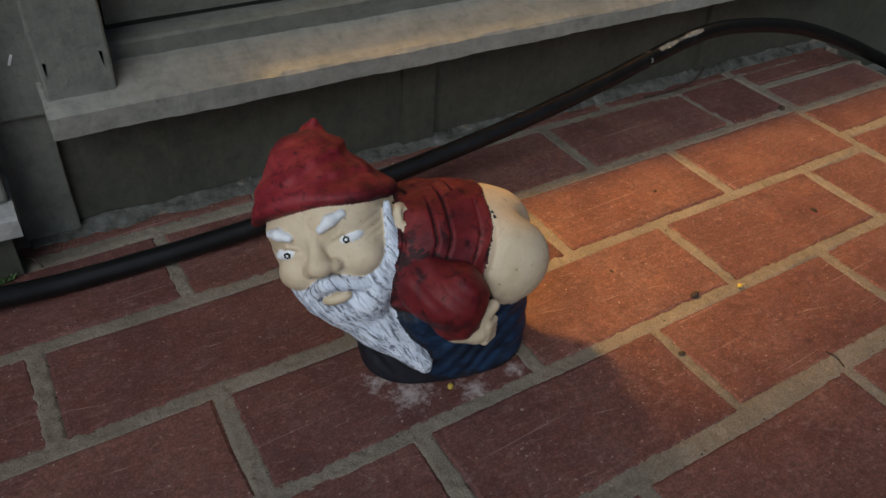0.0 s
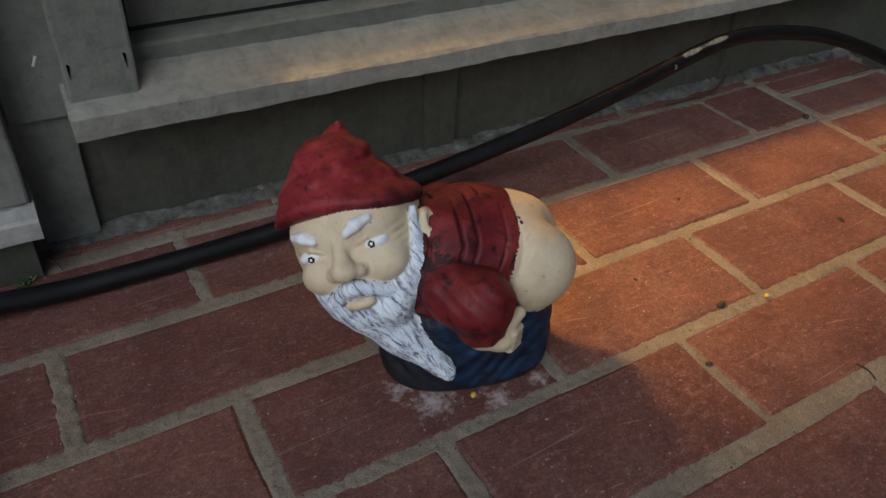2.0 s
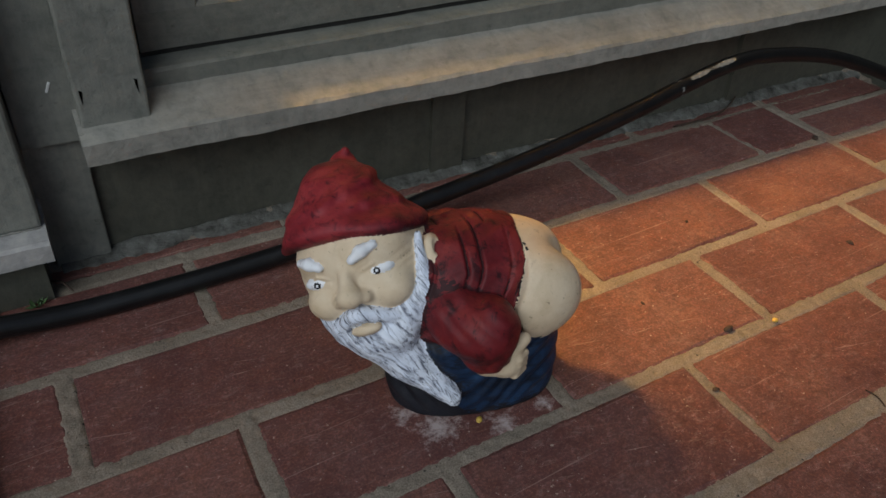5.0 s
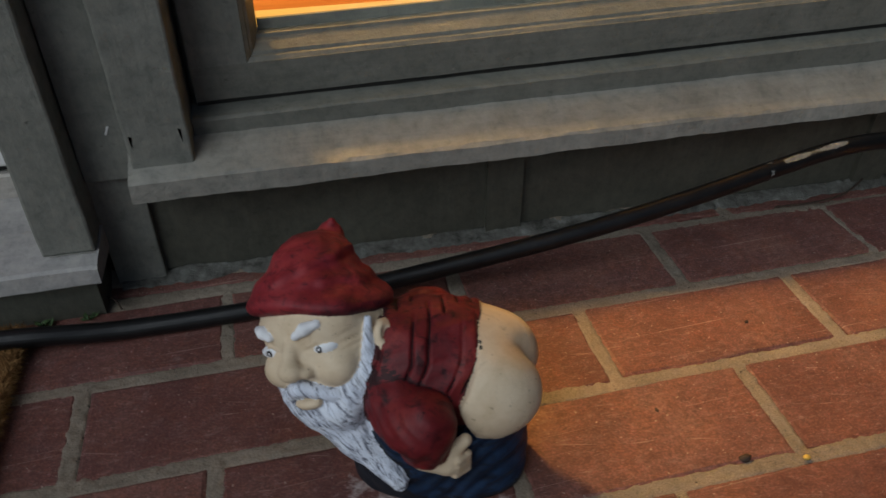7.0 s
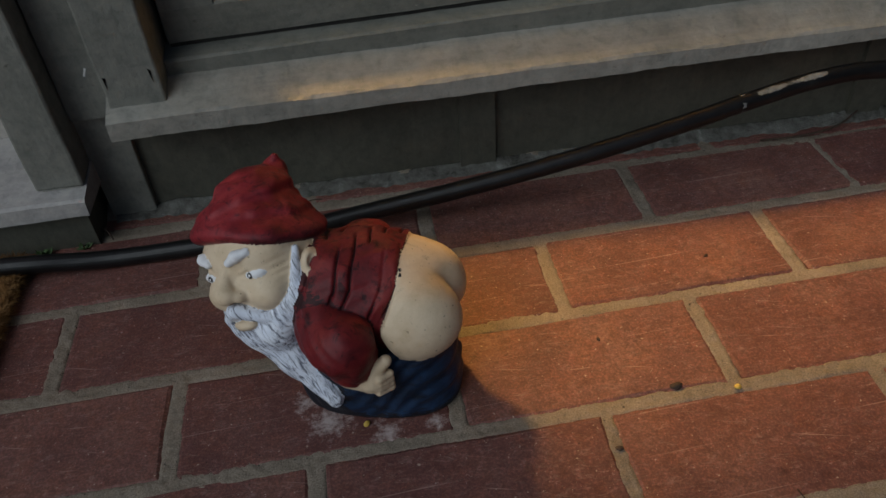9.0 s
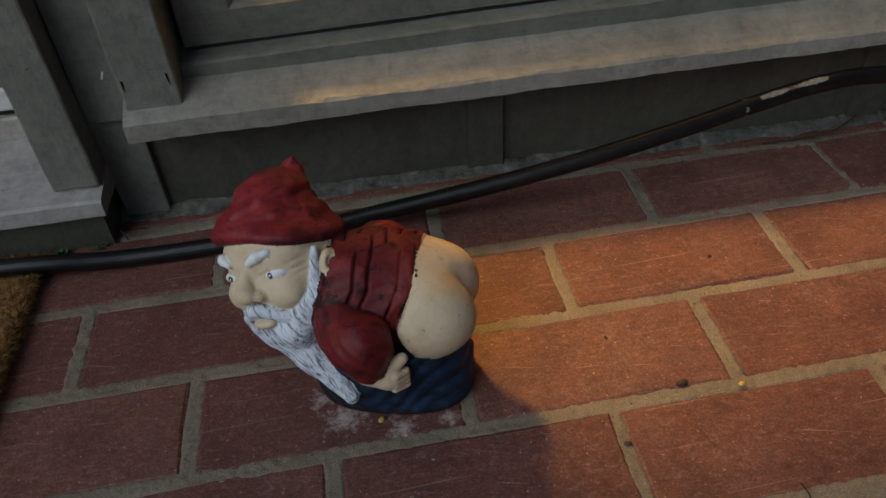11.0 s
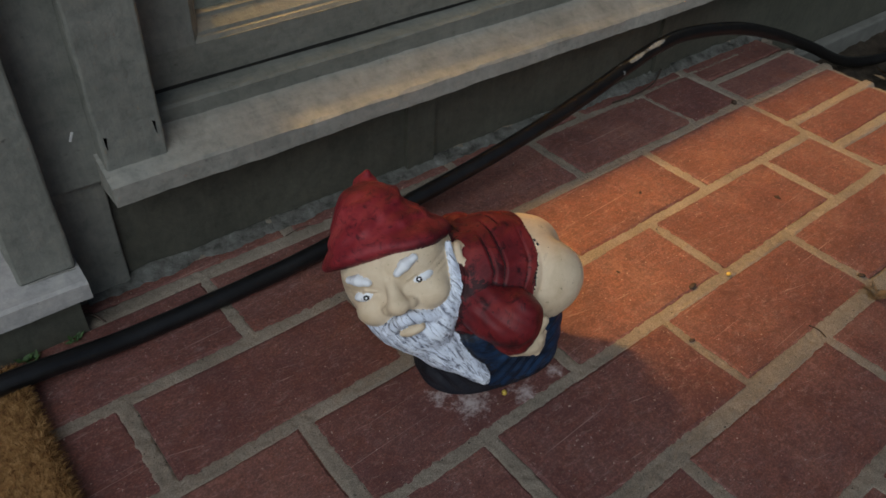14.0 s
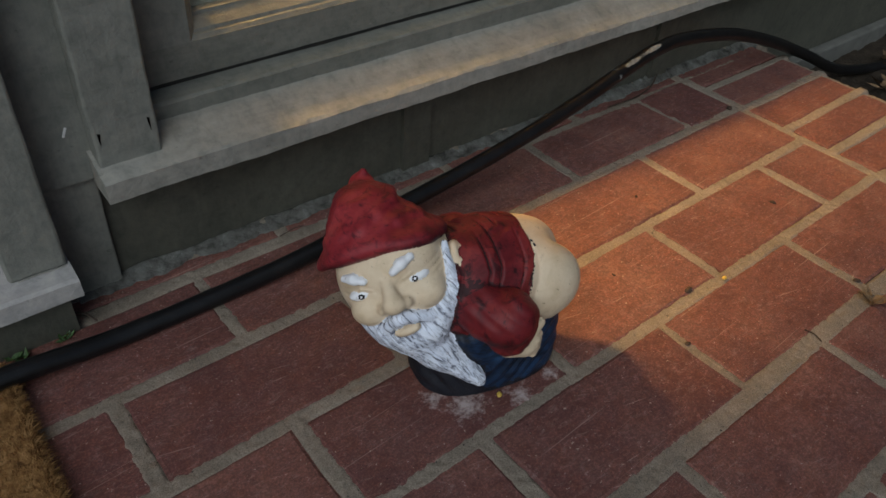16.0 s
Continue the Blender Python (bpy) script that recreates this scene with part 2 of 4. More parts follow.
def worn(bm, amp, seed=0, cuts=44):
    """Cut the long edges up and let them wander like old, often painted boards."""
    longs = [e for e in bm.edges if e.calc_length() > 0.06]
    bmesh.ops.subdivide_edges(bm, edges=longs, cuts=cuts, use_grid_fill=True)
    for v in bm.verts:
        q = Vector((v.co.x * 45 + seed, v.co.y * 45, v.co.z * 16))
        q2 = Vector((v.co.x * 160 + seed, v.co.y * 160, v.co.z * 85))
        v.co.x += amp * (noise.noise(q) + 0.6 * noise.noise(q2))
        v.co.y += 0.6 * amp * (noise.noise(q + Vector((5, 1, 8))) + 0.6 * noise.noise(q2 + Vector((2, 6, 3))))
    return bm


def profile_run(points, x0, x1, cuts=60, wob=0.0006, seed=0, rise=0.0):
    """A moulding: a closed outline in y and z, run along x with a hand-worn wobble."""
    bm = bmesh.new()
    rings = []
    for i in range(cuts + 1):
        x = x0 + (x1 - x0) * i / cuts
        ring = []
        for j, (y, z) in enumerate(points):
            q = Vector((x * 14 + seed, j * 3.1, seed * 1.7))
            q2 = Vector((x * 70 + seed, j * 5.1, seed * 2.7))
            dy = wob * (noise.noise(q) + 0.6 * noise.noise(q2))
            dz = wob * (noise.noise(q + Vector((9, 4, 2))) + 0.6 * noise.noise(q2 + Vector((3, 8, 1))))
            ring.append(bm.verts.new((x, y + dy, z + dz + (rise[j] if isinstance(rise, tuple) else rise) * i / cuts)))
        rings.append(ring)
    k = len(points)
    for a, b in zip(rings, rings[1:]):
        for j in range(k):
            bm.faces.new((a[j], a[(j + 1) % k], b[(j + 1) % k], b[j]))
    bm.faces.new(rings[0][::-1])
    bm.faces.new(rings[-1])
    bmesh.ops.recalc_face_normals(bm, faces=bm.faces[:])
    return bm


def tube(points, radius, sides=20, wob=0.0, closed_ends=True, steps=10):
    """A round tube along a smooth run of points."""
    pts = [Vector(p) for p in points]
    fine = []
    for i in range(len(pts) - 1):
        p0 = pts[max(i - 1, 0)]
        p1, p2 = pts[i], pts[i + 1]
        p3 = pts[min(i + 2, len(pts) - 1)]
        for s in range(steps):
            t = s / steps
            fine.append(0.5 * ((2 * p1) + (p2 - p0) * t + (2 * p0 - 5 * p1 + 4 * p2 - p3) * t * t + (3 * p1 - p0 - 3 * p2 + p3) * t ** 3))
    fine.append(pts[-1])
    bm = bmesh.new()
    rings = []
    for i, p in enumerate(fine):
        d = (fine[min(i + 1, len(fine) - 1)] - fine[max(i - 1, 0)]).normalized()
        side = d.cross(Vector((0, 0, 1)))
        side = side.normalized() if side.length > 1e-4 else Vector((1, 0, 0))
        up = side.cross(d).normalized()
        ring = []
        for j in range(sides):
            a = 2 * math.pi * j / sides
            r = radius * (1 + wob * noise.noise(p * 40 + Vector((math.cos(a), math.sin(a), 0))))
            ring.append(bm.verts.new(p + side * (r * math.cos(a)) + up * (r * math.sin(a))))
        rings.append(ring)
    for a, b in zip(rings, rings[1:]):
        for j in range(sides):
            bm.faces.new((a[j], a[(j + 1) % sides], b[(j + 1) % sides], b[j]))
    if closed_ends:
        bm.faces.new(rings[0][::-1])
        bm.faces.new(rings[-1])
    bmesh.ops.recalc_face_normals(bm, faces=bm.faces[:])
    return bm


def lump(radius, squash=(1, 1, 1), rough=0.25, seed=0, sub=2):
    bm = bmesh.new()
    bmesh.ops.create_icosphere(bm, subdivisions=sub, radius=radius)
    for v in bm.verts:
        k = 1 + rough * noise.noise(v.co / radius * 1.3 + Vector((seed * 3.7, seed, 0)))
        v.co = Vector((v.co.x * squash[0] * k, v.co.y * squash[1] * k, v.co.z * squash[2] * k))
    return bm


# ---------------------------------------------------------------- ground
GAP_L, GAP_W = 0.2115, 0.0985          # brick length and width, joint included
X0, Y0 = 0.002, -0.015                 # first head joint, first bed joint
SKEW = 0.017                           # the courses run a little askew to the wall


def ground_sheet():
    bm = bmesh.new()
    s = 400
    bm.faces.new([bm.verts.new(p) for p in ((-s, -s, -0.13), (s, -s, -0.13), (s, s, -0.13), (-s, s, -0.13))])
    return bm


tagged(part("ground", ground_sheet(), SOIL), "dark bare garden soil round the house", "ground", "", "structure")


def soil_bed():
    bm = bmesh.new()
    nx, ny = 70, 70
    grid = []
    for i in range(nx + 1):
        row = []
        for j in range(ny + 1):
            x, y = 0.962 + 0.9 * i / nx, -0.85 + 0.9 * j / ny
            z = -0.095 + 0.016 * noise.fractal(Vector((x * 16, y * 16, 2)), 0.7, 2.2, 5)
            row.append(bm.verts.new((x, y, z)))
        grid.append(row)
    for i in range(nx):
        for j in range(ny):
            bm.faces.new((grid[i][j], grid[i + 1][j], grid[i + 1][j + 1], grid[i][j + 1]))
    return bm


tagged(part("soil_bed", soil_bed(), SOIL, smooth=True), "sunken bed of dark crumbly soil beside the paving", "soil", "", "structure")


def brick_depth(x, y):
    """How far a place lies inside its brick, from the middle of the nearest joint."""
    y -= SKEW * (x - 0.28) * min(1.0, max(0.0, (Y0 - y) / 0.04))
    x -= 0.0065 if Y0 - GAP_W < y < Y0 else 0.0
    border = X0 + 3.5 * GAP_L
    if y > Y0:
        return min(y - Y0, 0.5 * GAP_L - abs(((x - X0) / GAP_L + 0.5) % 1.0 - 0.5) * GAP_L, max(0.0, 0.014 - y))
    if x > border:
        k = (0.010 - y) / 0.065 % 1.0
        return min(x - border, 0.5 * 0.065 - abs(k - 0.5) * 0.065)
    if y < Y0 - 4 * GAP_W:
        y = min(y + 0.006, Y0 - 4 * GAP_W)
    k = (Y0 - y) / GAP_W
    a = 0.5 * GAP_W - abs(k % 1.0 - 0.5) * GAP_W
    shift = 0.0 if int(k) % 2 == 0 else 0.5
    c = 0.5 * GAP_L - abs(((x - X0) / GAP_L - shift) % 1.0 - 0.5) * GAP_L
    return min(a, c, border - x)


def mortar_bed():
    """The bed of mortar between the bricks, struck nearly flush, ragged and pitted."""
    x0, x1, y0, y1 = -0.34, 0.955, -0.56, 0.024
    nx, ny = 700, 340
    verts = []
    for i in range(nx + 1):
        x = x0 + (x1 - x0) * i / nx
        for j in range(ny + 1):
            y = y0 + (y1 - y0) * j / ny
            z = -0.0002 + 0.0011 * noise.fractal(Vector((x * 150, y * 150, 0)), 0.8, 2.2, 4) + 0.0007 * noise.noise(Vector((x * 22, y * 22, 7)))
            z -= 0.0045 * min(1.0, max(0.0, (brick_depth(x, y) - 0.0058 - 0.0015 * noise.noise(Vector((x * 95, y * 95, 3)))) / 0.0045))
            w = max(0.0, (y - 0.005) / 0.017)
            z += w * (0.007 + 0.006 * noise.noise(Vector((x * 30, y * 40, 5))) + 0.003 * noise.fractal(Vector((x * 55, y * 70, 9)), 0.9, 2.1, 4))
            verts.append((x, y, z))
    faces = []
    for i in range(nx):
        for j in range(ny):
            a = i * (ny + 1) + j
            faces.append((a, a + ny + 1, a + ny + 2, a + 1))
    rim = [i * (ny + 1) for i in range(nx + 1)] + [nx * (ny + 1) + j for j in range(1, ny + 1)] + [i * (ny + 1) + ny for i in range(nx - 1, -1, -1)] + list(range(ny - 1, 0, -1))
    base = len(verts)
    verts += [(verts[k][0], verts[k][1], -0.12) for k in rim]
    for a in range(len(rim)):
        c = (a + 1) % len(rim)
        faces.append((rim[c], rim[a], base + a, base + c))
    me = bpy.data.meshes.new("pavement")
    me.from_pydata(verts, [], faces)
    me.materials.append(MORTAR)
    for p in me.polygons:
        p.use_smooth = True
    return new("pavement", me)


pavement = tagged(mortar_bed(), "red brick paving in wide sandy mortar joints", "pavement", "", "structure")

outer = tagged(part("pavement_outer", box(-3.2, 0.955, -2.6, -0.5605, -0.12, -0.0013, 0.0), MORTAR), "mortar bed of the brick paving further out", "pavement", "", "structure")
outer_left = tagged(part("pavement_outer", box(-3.2, -0.3405, -0.56, 0.02, -0.12, -0.0013, 0.0), MORTAR), "mortar bed of the brick paving before the door", "pavement", "", "structure")

# ---------------------------------------------------------------- the house wall
wall = empty("wall_north", "grey-green painted timber wall with low panels and battens", "wall", "structure")
part("panel", box(-0.052, 2.4, 0.018, 0.10, -0.12, 0.135, 0.001), PAINT_WALL_SHADE, wall)
part("panel", box(0.945, 2.4, 0.018, 0.10, 0.139, 0.60, 0.001), PAINT_V, wall)
part("panel", box(-2.6, 2.4, 0.03, 0.16, 0.66, 2.6, 0.001), PAINT_V, wall)
part("batten", profile_run([(0.0175, -0.02), (0.0175, 0.132), (0.012, 0.132), (0.012, -0.02)], 0.268, 0.305, 6, 0.0004, 3), PAINT_WALL_SHADE, wall)
part("batten", profile_run([(0.0175, -0.02), (0.0175, 0.132), (0.012, 0.132), (0.012, -0.02)], 0.695, 0.732, 6, 0.0004, 4), PAINT_WALL_SHADE, wall)
# corner board between the door and the window
part("board", worn(box(-0.091, -0.0465, 0.010, 0.05, -0.01, 0.116, 0.0015), 0.0007, 3, 20), PAINT_V, wall)
part("board", worn(box(-0.0895, -0.0440, 0.004, 0.05, 0.1168, 0.66, 0.0015), 0.0007, 4), PAINT_V, wall)
footing = tagged(part("footing", box(0.95, 2.4, -0.004, 0.0165, -0.13, -0.062, 0.004), CONCRETE), "pale concrete footing along the wall over the soil", "footing", "", "structure")

part("backing", box(-2.6, -0.0425, 0.0905, 0.16, -0.12, 0.66, 0.0), PAINT_WALL_SHADE, wall)
part("backing", box(0.8715, 2.4, 0.1005, 0.16, -0.12, 0.66, 0.0), PAINT_WALL_SHADE, wall)
part("backing", box(-0.0425, 0.8715, 0.1005, 0.164, -0.12, 0.1445, 0.0), PAINT_WALL_SHADE, wall)

# unseen dark wall, added to keep sky light off the east side
tagged(part("sky_block_east", box(1.85, 1.95, -2.6, 0.01, -0.13, 2.6, 0.0), DARK_BLOCKER), "unseen dark wall added to block sky light from the east", "wall", "", "structure")


def mortar_fillet():
    """Ragged cement dabbed along the foot of the wall."""
    x0, x1, nx, nt = -0.088, 0.948, 620, 16
    verts, faces = [], []
    for i in range(nx + 1):
        x = x0 + (x1 - x0) * i / nx
        toe = 0.003 + 0.0065 * noise.noise(Vector((x * 28, 1, 4))) + 0.003 * noise.noise(Vector((x * 120, 6, 4)))
        tall = 0.0072 + 0.0034 * noise.noise(Vector((x * 22, 9, 2))) + 0.0010 * noise.noise(Vector((x * 90, 3, 2)))
        for j in range(nt + 1):
            t = j / nt
            y = toe + (0.0172 - toe) * t
            z = tall * (0.16 + 0.84 * t ** 0.9) + 0.0009 * noise.fractal(Vector((x * 130, y * 130, 3)), 0.8, 2.1, 4)
            z -= 0.007 * max(0.0, noise.noise(Vector((x * 62, y * 100, 8))) - 0.42)
            verts.append((x, y, max(z, -0.002)))
        verts.append((x, 0.0172, -0.004))
        verts.append((x, toe - 0.001, -0.004))
    k = nt + 3
    for i in range(nx):
        for j in range(k):
            a, b = i * k + j, i * k + (j + 1) % k
            faces.append((a, a + k, b + k, b))
    faces.append(tuple(range(k)))
    faces.append(tuple(nx * k + j for j in range(k - 1, -1, -1)))
    me = bpy.data.meshes.new("mortar_fillet")
    me.from_pydata(verts, [], faces)
    me.materials.append(CEMENT)
    for p in me.polygons:
        p.use_smooth = True
    return new("mortar_fillet", me)


tagged(mortar_fillet(), "ragged pale cement along the foot of the wall", "mortar", "", "structure")

# ---------------------------------------------------------------- window
window = empty("window_1", "grey-green wooden window with worn sill and lit clear pane", "window", "structure")
part("window_sill", profile_run([(-0.0305, 0.1122), (-0.0285, 0.1285), (-0.0255, 0.1310), (0.0200, 0.1500), (0.075, 0.1520), (0.075, 0.1122)], -0.0485, 0.918, 160, 0.0011, 1, (0.0065, 0.001, 0.001, 0.008, 0.008, 0.0065)), PAINT_SILL, window, "pale worn sill with rounded front edge")
part("window_step", profile_run([(0.0125, 0.1420), (0.0125, 0.1590), (0.0145, 0.1610), (0.0350, 0.1655), (0.060, 0.1655), (0.060, 0.1420)], 0.0062, 0.824, 100, 0.0006, 2, (0.008, 0.0165, 0.0165, 0.0165, 0.0165, 0.008)), PAINT, window)
part("casing", worn(box(-0.0455, 0.0055, -0.0135, 0.05, 0.1325, 0.66, 0.0022), 0.0009, 1), PAINT_V, window, "weathered upright casing with two nail splits")
part("casing", worn(box(0.825, 0.872, -0.0135, 0.05, 0.1325, 0.66, 0.0022), 0.0009, 2), PAINT_V, window)
part("next_sill", profile_run([(-0.012, 0.115), (-0.010, 0.138), (0.07, 0.1485), (0.07, 0.115)], 0.9185, 2.3, 60, 0.0009, 7), PAINT_SILL, window)
part("sash_rail", profile_run([(0.0285, 0.1695), (0.0285, 0.1998), (0.060, 0.1998), (0.060, 0.1695)], 0.0115, 0.8185, 90, 0.0004, 5, 0.0165), PAINT, window, "wide flat bottom rail of the sash")
# unseen top rail, its height set to end the lamplit patch on the bricks
part("sash_rail", box(0.0115, 0.8185, 0.0285, 0.060, 0.500, 0.60, 0.002), PAINT, window)
part("sash_stile", box(0.0115, 0.0585, 0.0287, 0.060, 0.1994, 0.4995, 0.0), PAINT_V, window)
part("sash_stile", box(0.7705, 0.8185, 0.0287, 0.060, 0.2149, 0.4995, 0.0), PAINT_V, window)
part("glazing_bead", profile_run([(0.0292, 0.2009), (0.0318, 0.2040), (0.0338, 0.2050), (0.0350, 0.2076), (0.0445, 0.2156), (0.0455, 0.2184), (0.0490, 0.2194), (0.060, 0.2194), (0.060, 0.2009)], 0.0588, 0.770, 90, 0.0003, 6, 0.0144), PAINT, window, "narrow moulded bead under the pane")


def upright_bead(x_out, x_in, z0, z1):
    """The same sloping moulding, standing beside the pane."""
    bm = bmesh.new()
    k = (x_in - x_out)
    outline = [(x_out, 0.0292), (x_out + 0.26 * k, 0.0318), (x_out + 0.34 * k, 0.0338), (x_out + 0.50 * k, 0.0350), (x_out + 0.85 * k, 0.0445), (x_in, 0.0490), (x_in, 0.060), (x_out, 0.060)]
    low = [bm.verts.new((x, y, z0)) for x, y in outline]
    up = [bm.verts.new((x, y, z1)) for x, y in outline]
    for j in range(len(outline)):
        i = (j + 1) % len(outline)
        bm.faces.new((low[j], low[i], up[i], up[j]))
    bm.faces.new(low)
    bm.faces.new(up[::-1])
    bmesh.ops.recalc_face_normals(bm, faces=bm.faces[:])
    return bm


part("glazing_bead", upright_bead(0.0588, 0.0705, 0.2016, 0.4995), PAINT_V, window)
part("glazing_bead", upright_bead(0.7702, 0.7585, 0.2164, 0.4995), PAINT_V, window)
pane = part("pane", box(0.0707, 0.7583, 0.050, 0.053, 0.2197, 0.4995, 0.0), GLASS, window, "clear pane with warm room light behind it")
pane.visible_shadow = False
# added lip behind the pane, sized to keep lamp light off the bead
part("bead_shade_lip", profile_run([(0.0536, 0.2160), (0.0536, 0.2288), (0.0570, 0.2288), (0.0570, 0.2160)], 0.0709, 0.7580, 30, 0.0002, 9, 0.0125), PAINT, window)
# dark strip stands in for the shade in the gap under the sash
part("sash_gap", profile_run([(0.0315, 0.1640), (0.0315, 0.1694), (0.058, 0.1694), (0.058, 0.1640)], 0.0115, 0.8185, 30, 0.0002, 8, 0.0165), DARK_GAP, window)
part("jamb", box(-0.042, 0.0145, 0.0604, 0.168, 0.1445, 0.66, 0.0), PAINT_V, window)
part("jamb", box(0.8160, 0.871, 0.0604, 0.168, 0.1445, 0.66, 0.0), PAINT_V, window)
part("head_board", box(-0.0425, 0.872, 0.0, 0.07, 0.6005, 0.6595, 0.002), PAINT, window)
for x, z, tilt, ln in ((-0.0405, 0.1595, 0.05, 0.012), (-0.0010, 0.1620, -0.04, 0.013)):
    bm = bmesh.new()
    ring = [(-0.0011, 0.5), (0.0012, 0.42), (0.0007, 0.0), (0.0003, -0.5), (-0.0005, -0.1)]
    vs = [bm.verts.new((x + a + tilt * b * ln, -0.01385, z + b * ln)) for a, b in ring]
    bm.faces.new(vs)
    bmesh.ops.solidify(bm, geom=bm.faces[:], thickness=0.0003)
    part("nail_split", bm, DARK_GAP, window, "dark split round a nail")

bm = box(-0.0010, 0.0010, 0.0, 0.0012, -0.0042, 0.0042, 0.0004)
bmesh.ops.rotate(bm, cent=(0, 0, 0), matrix=Matrix.Rotation(radians(24), 3, "Y"), verts=bm.verts)
bmesh.ops.translate(bm, vec=(-0.060, 0.0034, 0.164), verts=bm.verts)
part("paint_chip", bm, WHITE_STRIP, wall, "pale chip in the paint")

# ---------------------------------------------------------------- door
door = empty("door_1", "dark red door over a worn grey threshold", "door", "structure")
part("threshold", profile_run([(-0.044, 0.046), (-0.042, 0.0605), (-0.039, 0.063), (0.060, 0.0800), (0.09, 0.0810), (0.09, 0.046)], -1.15, -0.0885, 80, 0.0009, 11), PAINT_STEP, door, "worn threshold with flaking paint")
part("threshold_base", profile_run([(-0.028, -0.01), (-0.028, 0.0458), (0.09, 0.0458), (0.09, -0.01)], -1.15, -0.098, 60, 0.0008, 12), PAINT_WALL_SHADE, door)
part("threshold_step", profile_run([(0.059, 0.0802), (0.060, 0.1015), (0.0625, 0.1035), (0.0885, 0.1045), (0.0885, 0.0812)], -1.0, -0.1345, 40, 0.0007, 13), PAINT_PALE, door, "pale flaking step under the door")
# dark strip painted in as the shade of the gap below the door
part("door_gap", box(-1.0, -0.1345, 0.068, 0.0885, 0.1046, 0.1108, 0.0), DARK_GAP, door)
part("weather_strip", box(-1.0, -0.1345, 0.0605, 0.0885, 0.111, 0.135, 0.003), WHITE_STRIP, door, "white weather strip")
part("kick_strip", box(-1.0, -0.1345, 0.0635, 0.0885, 0.1355, 0.1490, 0.001), PAINT, door)
part("door_leaf", box(-1.0, -0.1345, 0.0655, 0.0885, 0.1495, 2.05, 0.002), RED_DOOR, door, "dark red painted door leaf")
part("door_casing", worn(box(-0.134, -0.0905, -0.0235, 0.09, 0.0655, 2.1, 0.0025), 0.0008, 5, 120), PAINT_V, door, "weathered upright casing on the threshold")
part("door_casing", box(-1.05, -1.0005, -0.0235, 0.09, 0.0655, 2.1, 0.0025), PAINT_V, door)

for run, owner in (([(-0.0415, -0.0142, 0.1385), (-0.030, -0.0150, 0.1388), (-0.022, -0.0146, 0.1405), (-0.008, -0.0150, 0.1392), (0.003, -0.0143, 0.1398)], window), ([(-0.128, -0.0245, 0.0662), (-0.112, -0.0250, 0.0672), (-0.1, -0.0244, 0.0660), (-0.092, -0.0248, 0.0664)], door)):
    part("caulk", tube([(x, y + 0.0004, z - (0.0062 if owner is window else 0.0004)) for x, y, z in run], 0.0005, 8, 0.7), PAINT_SILL, owner, "thin line of cracked pale caulk")

# ---------------------------------------------------------------- the lit room behind the window
room_floor = tagged(part("floor", box(-2.6, 2.4, 0.165, 3.4, 0.02, 0.16, 0.0), FLOOR_WOOD), "orange-brown oiled wooden floor in lamp light", "floor", "", "structure")
tagged(part("inner_sill", box(-0.05, 0.9, 0.0715, 0.162, 0.165, 0.2, 0.003), STOOL), "cream painted sill inside the window", "sill", "", "structure")
tagged(part("wall_room_back", box(-2.6, 2.4, 3.4, 3.5, 0.02, 2.5, 0.0), PLASTER), "plain plastered wall of the lit room", "wall", "", "structure")
tagged(part("wall_room_west", box(-2.7, -2.6, 0.1, 3.5, 0.02, 2.5, 0.0), PLASTER), "plain plastered side wall of the room", "wall", "", "structure")
tagged(part("wall_room_east", box(2.4, 2.5, 0.1, 3.5, 0.02, 2.5, 0.0), PLASTER), "plain plastered side wall of the room", "wall", "", "structure")
tagged(part("ceiling", box(-2.7, 2.5, 0.1, 3.5, 2.5, 2.6, 0.0), PLASTER), "plain plastered ceiling of the room", "ceiling", "", "structure")


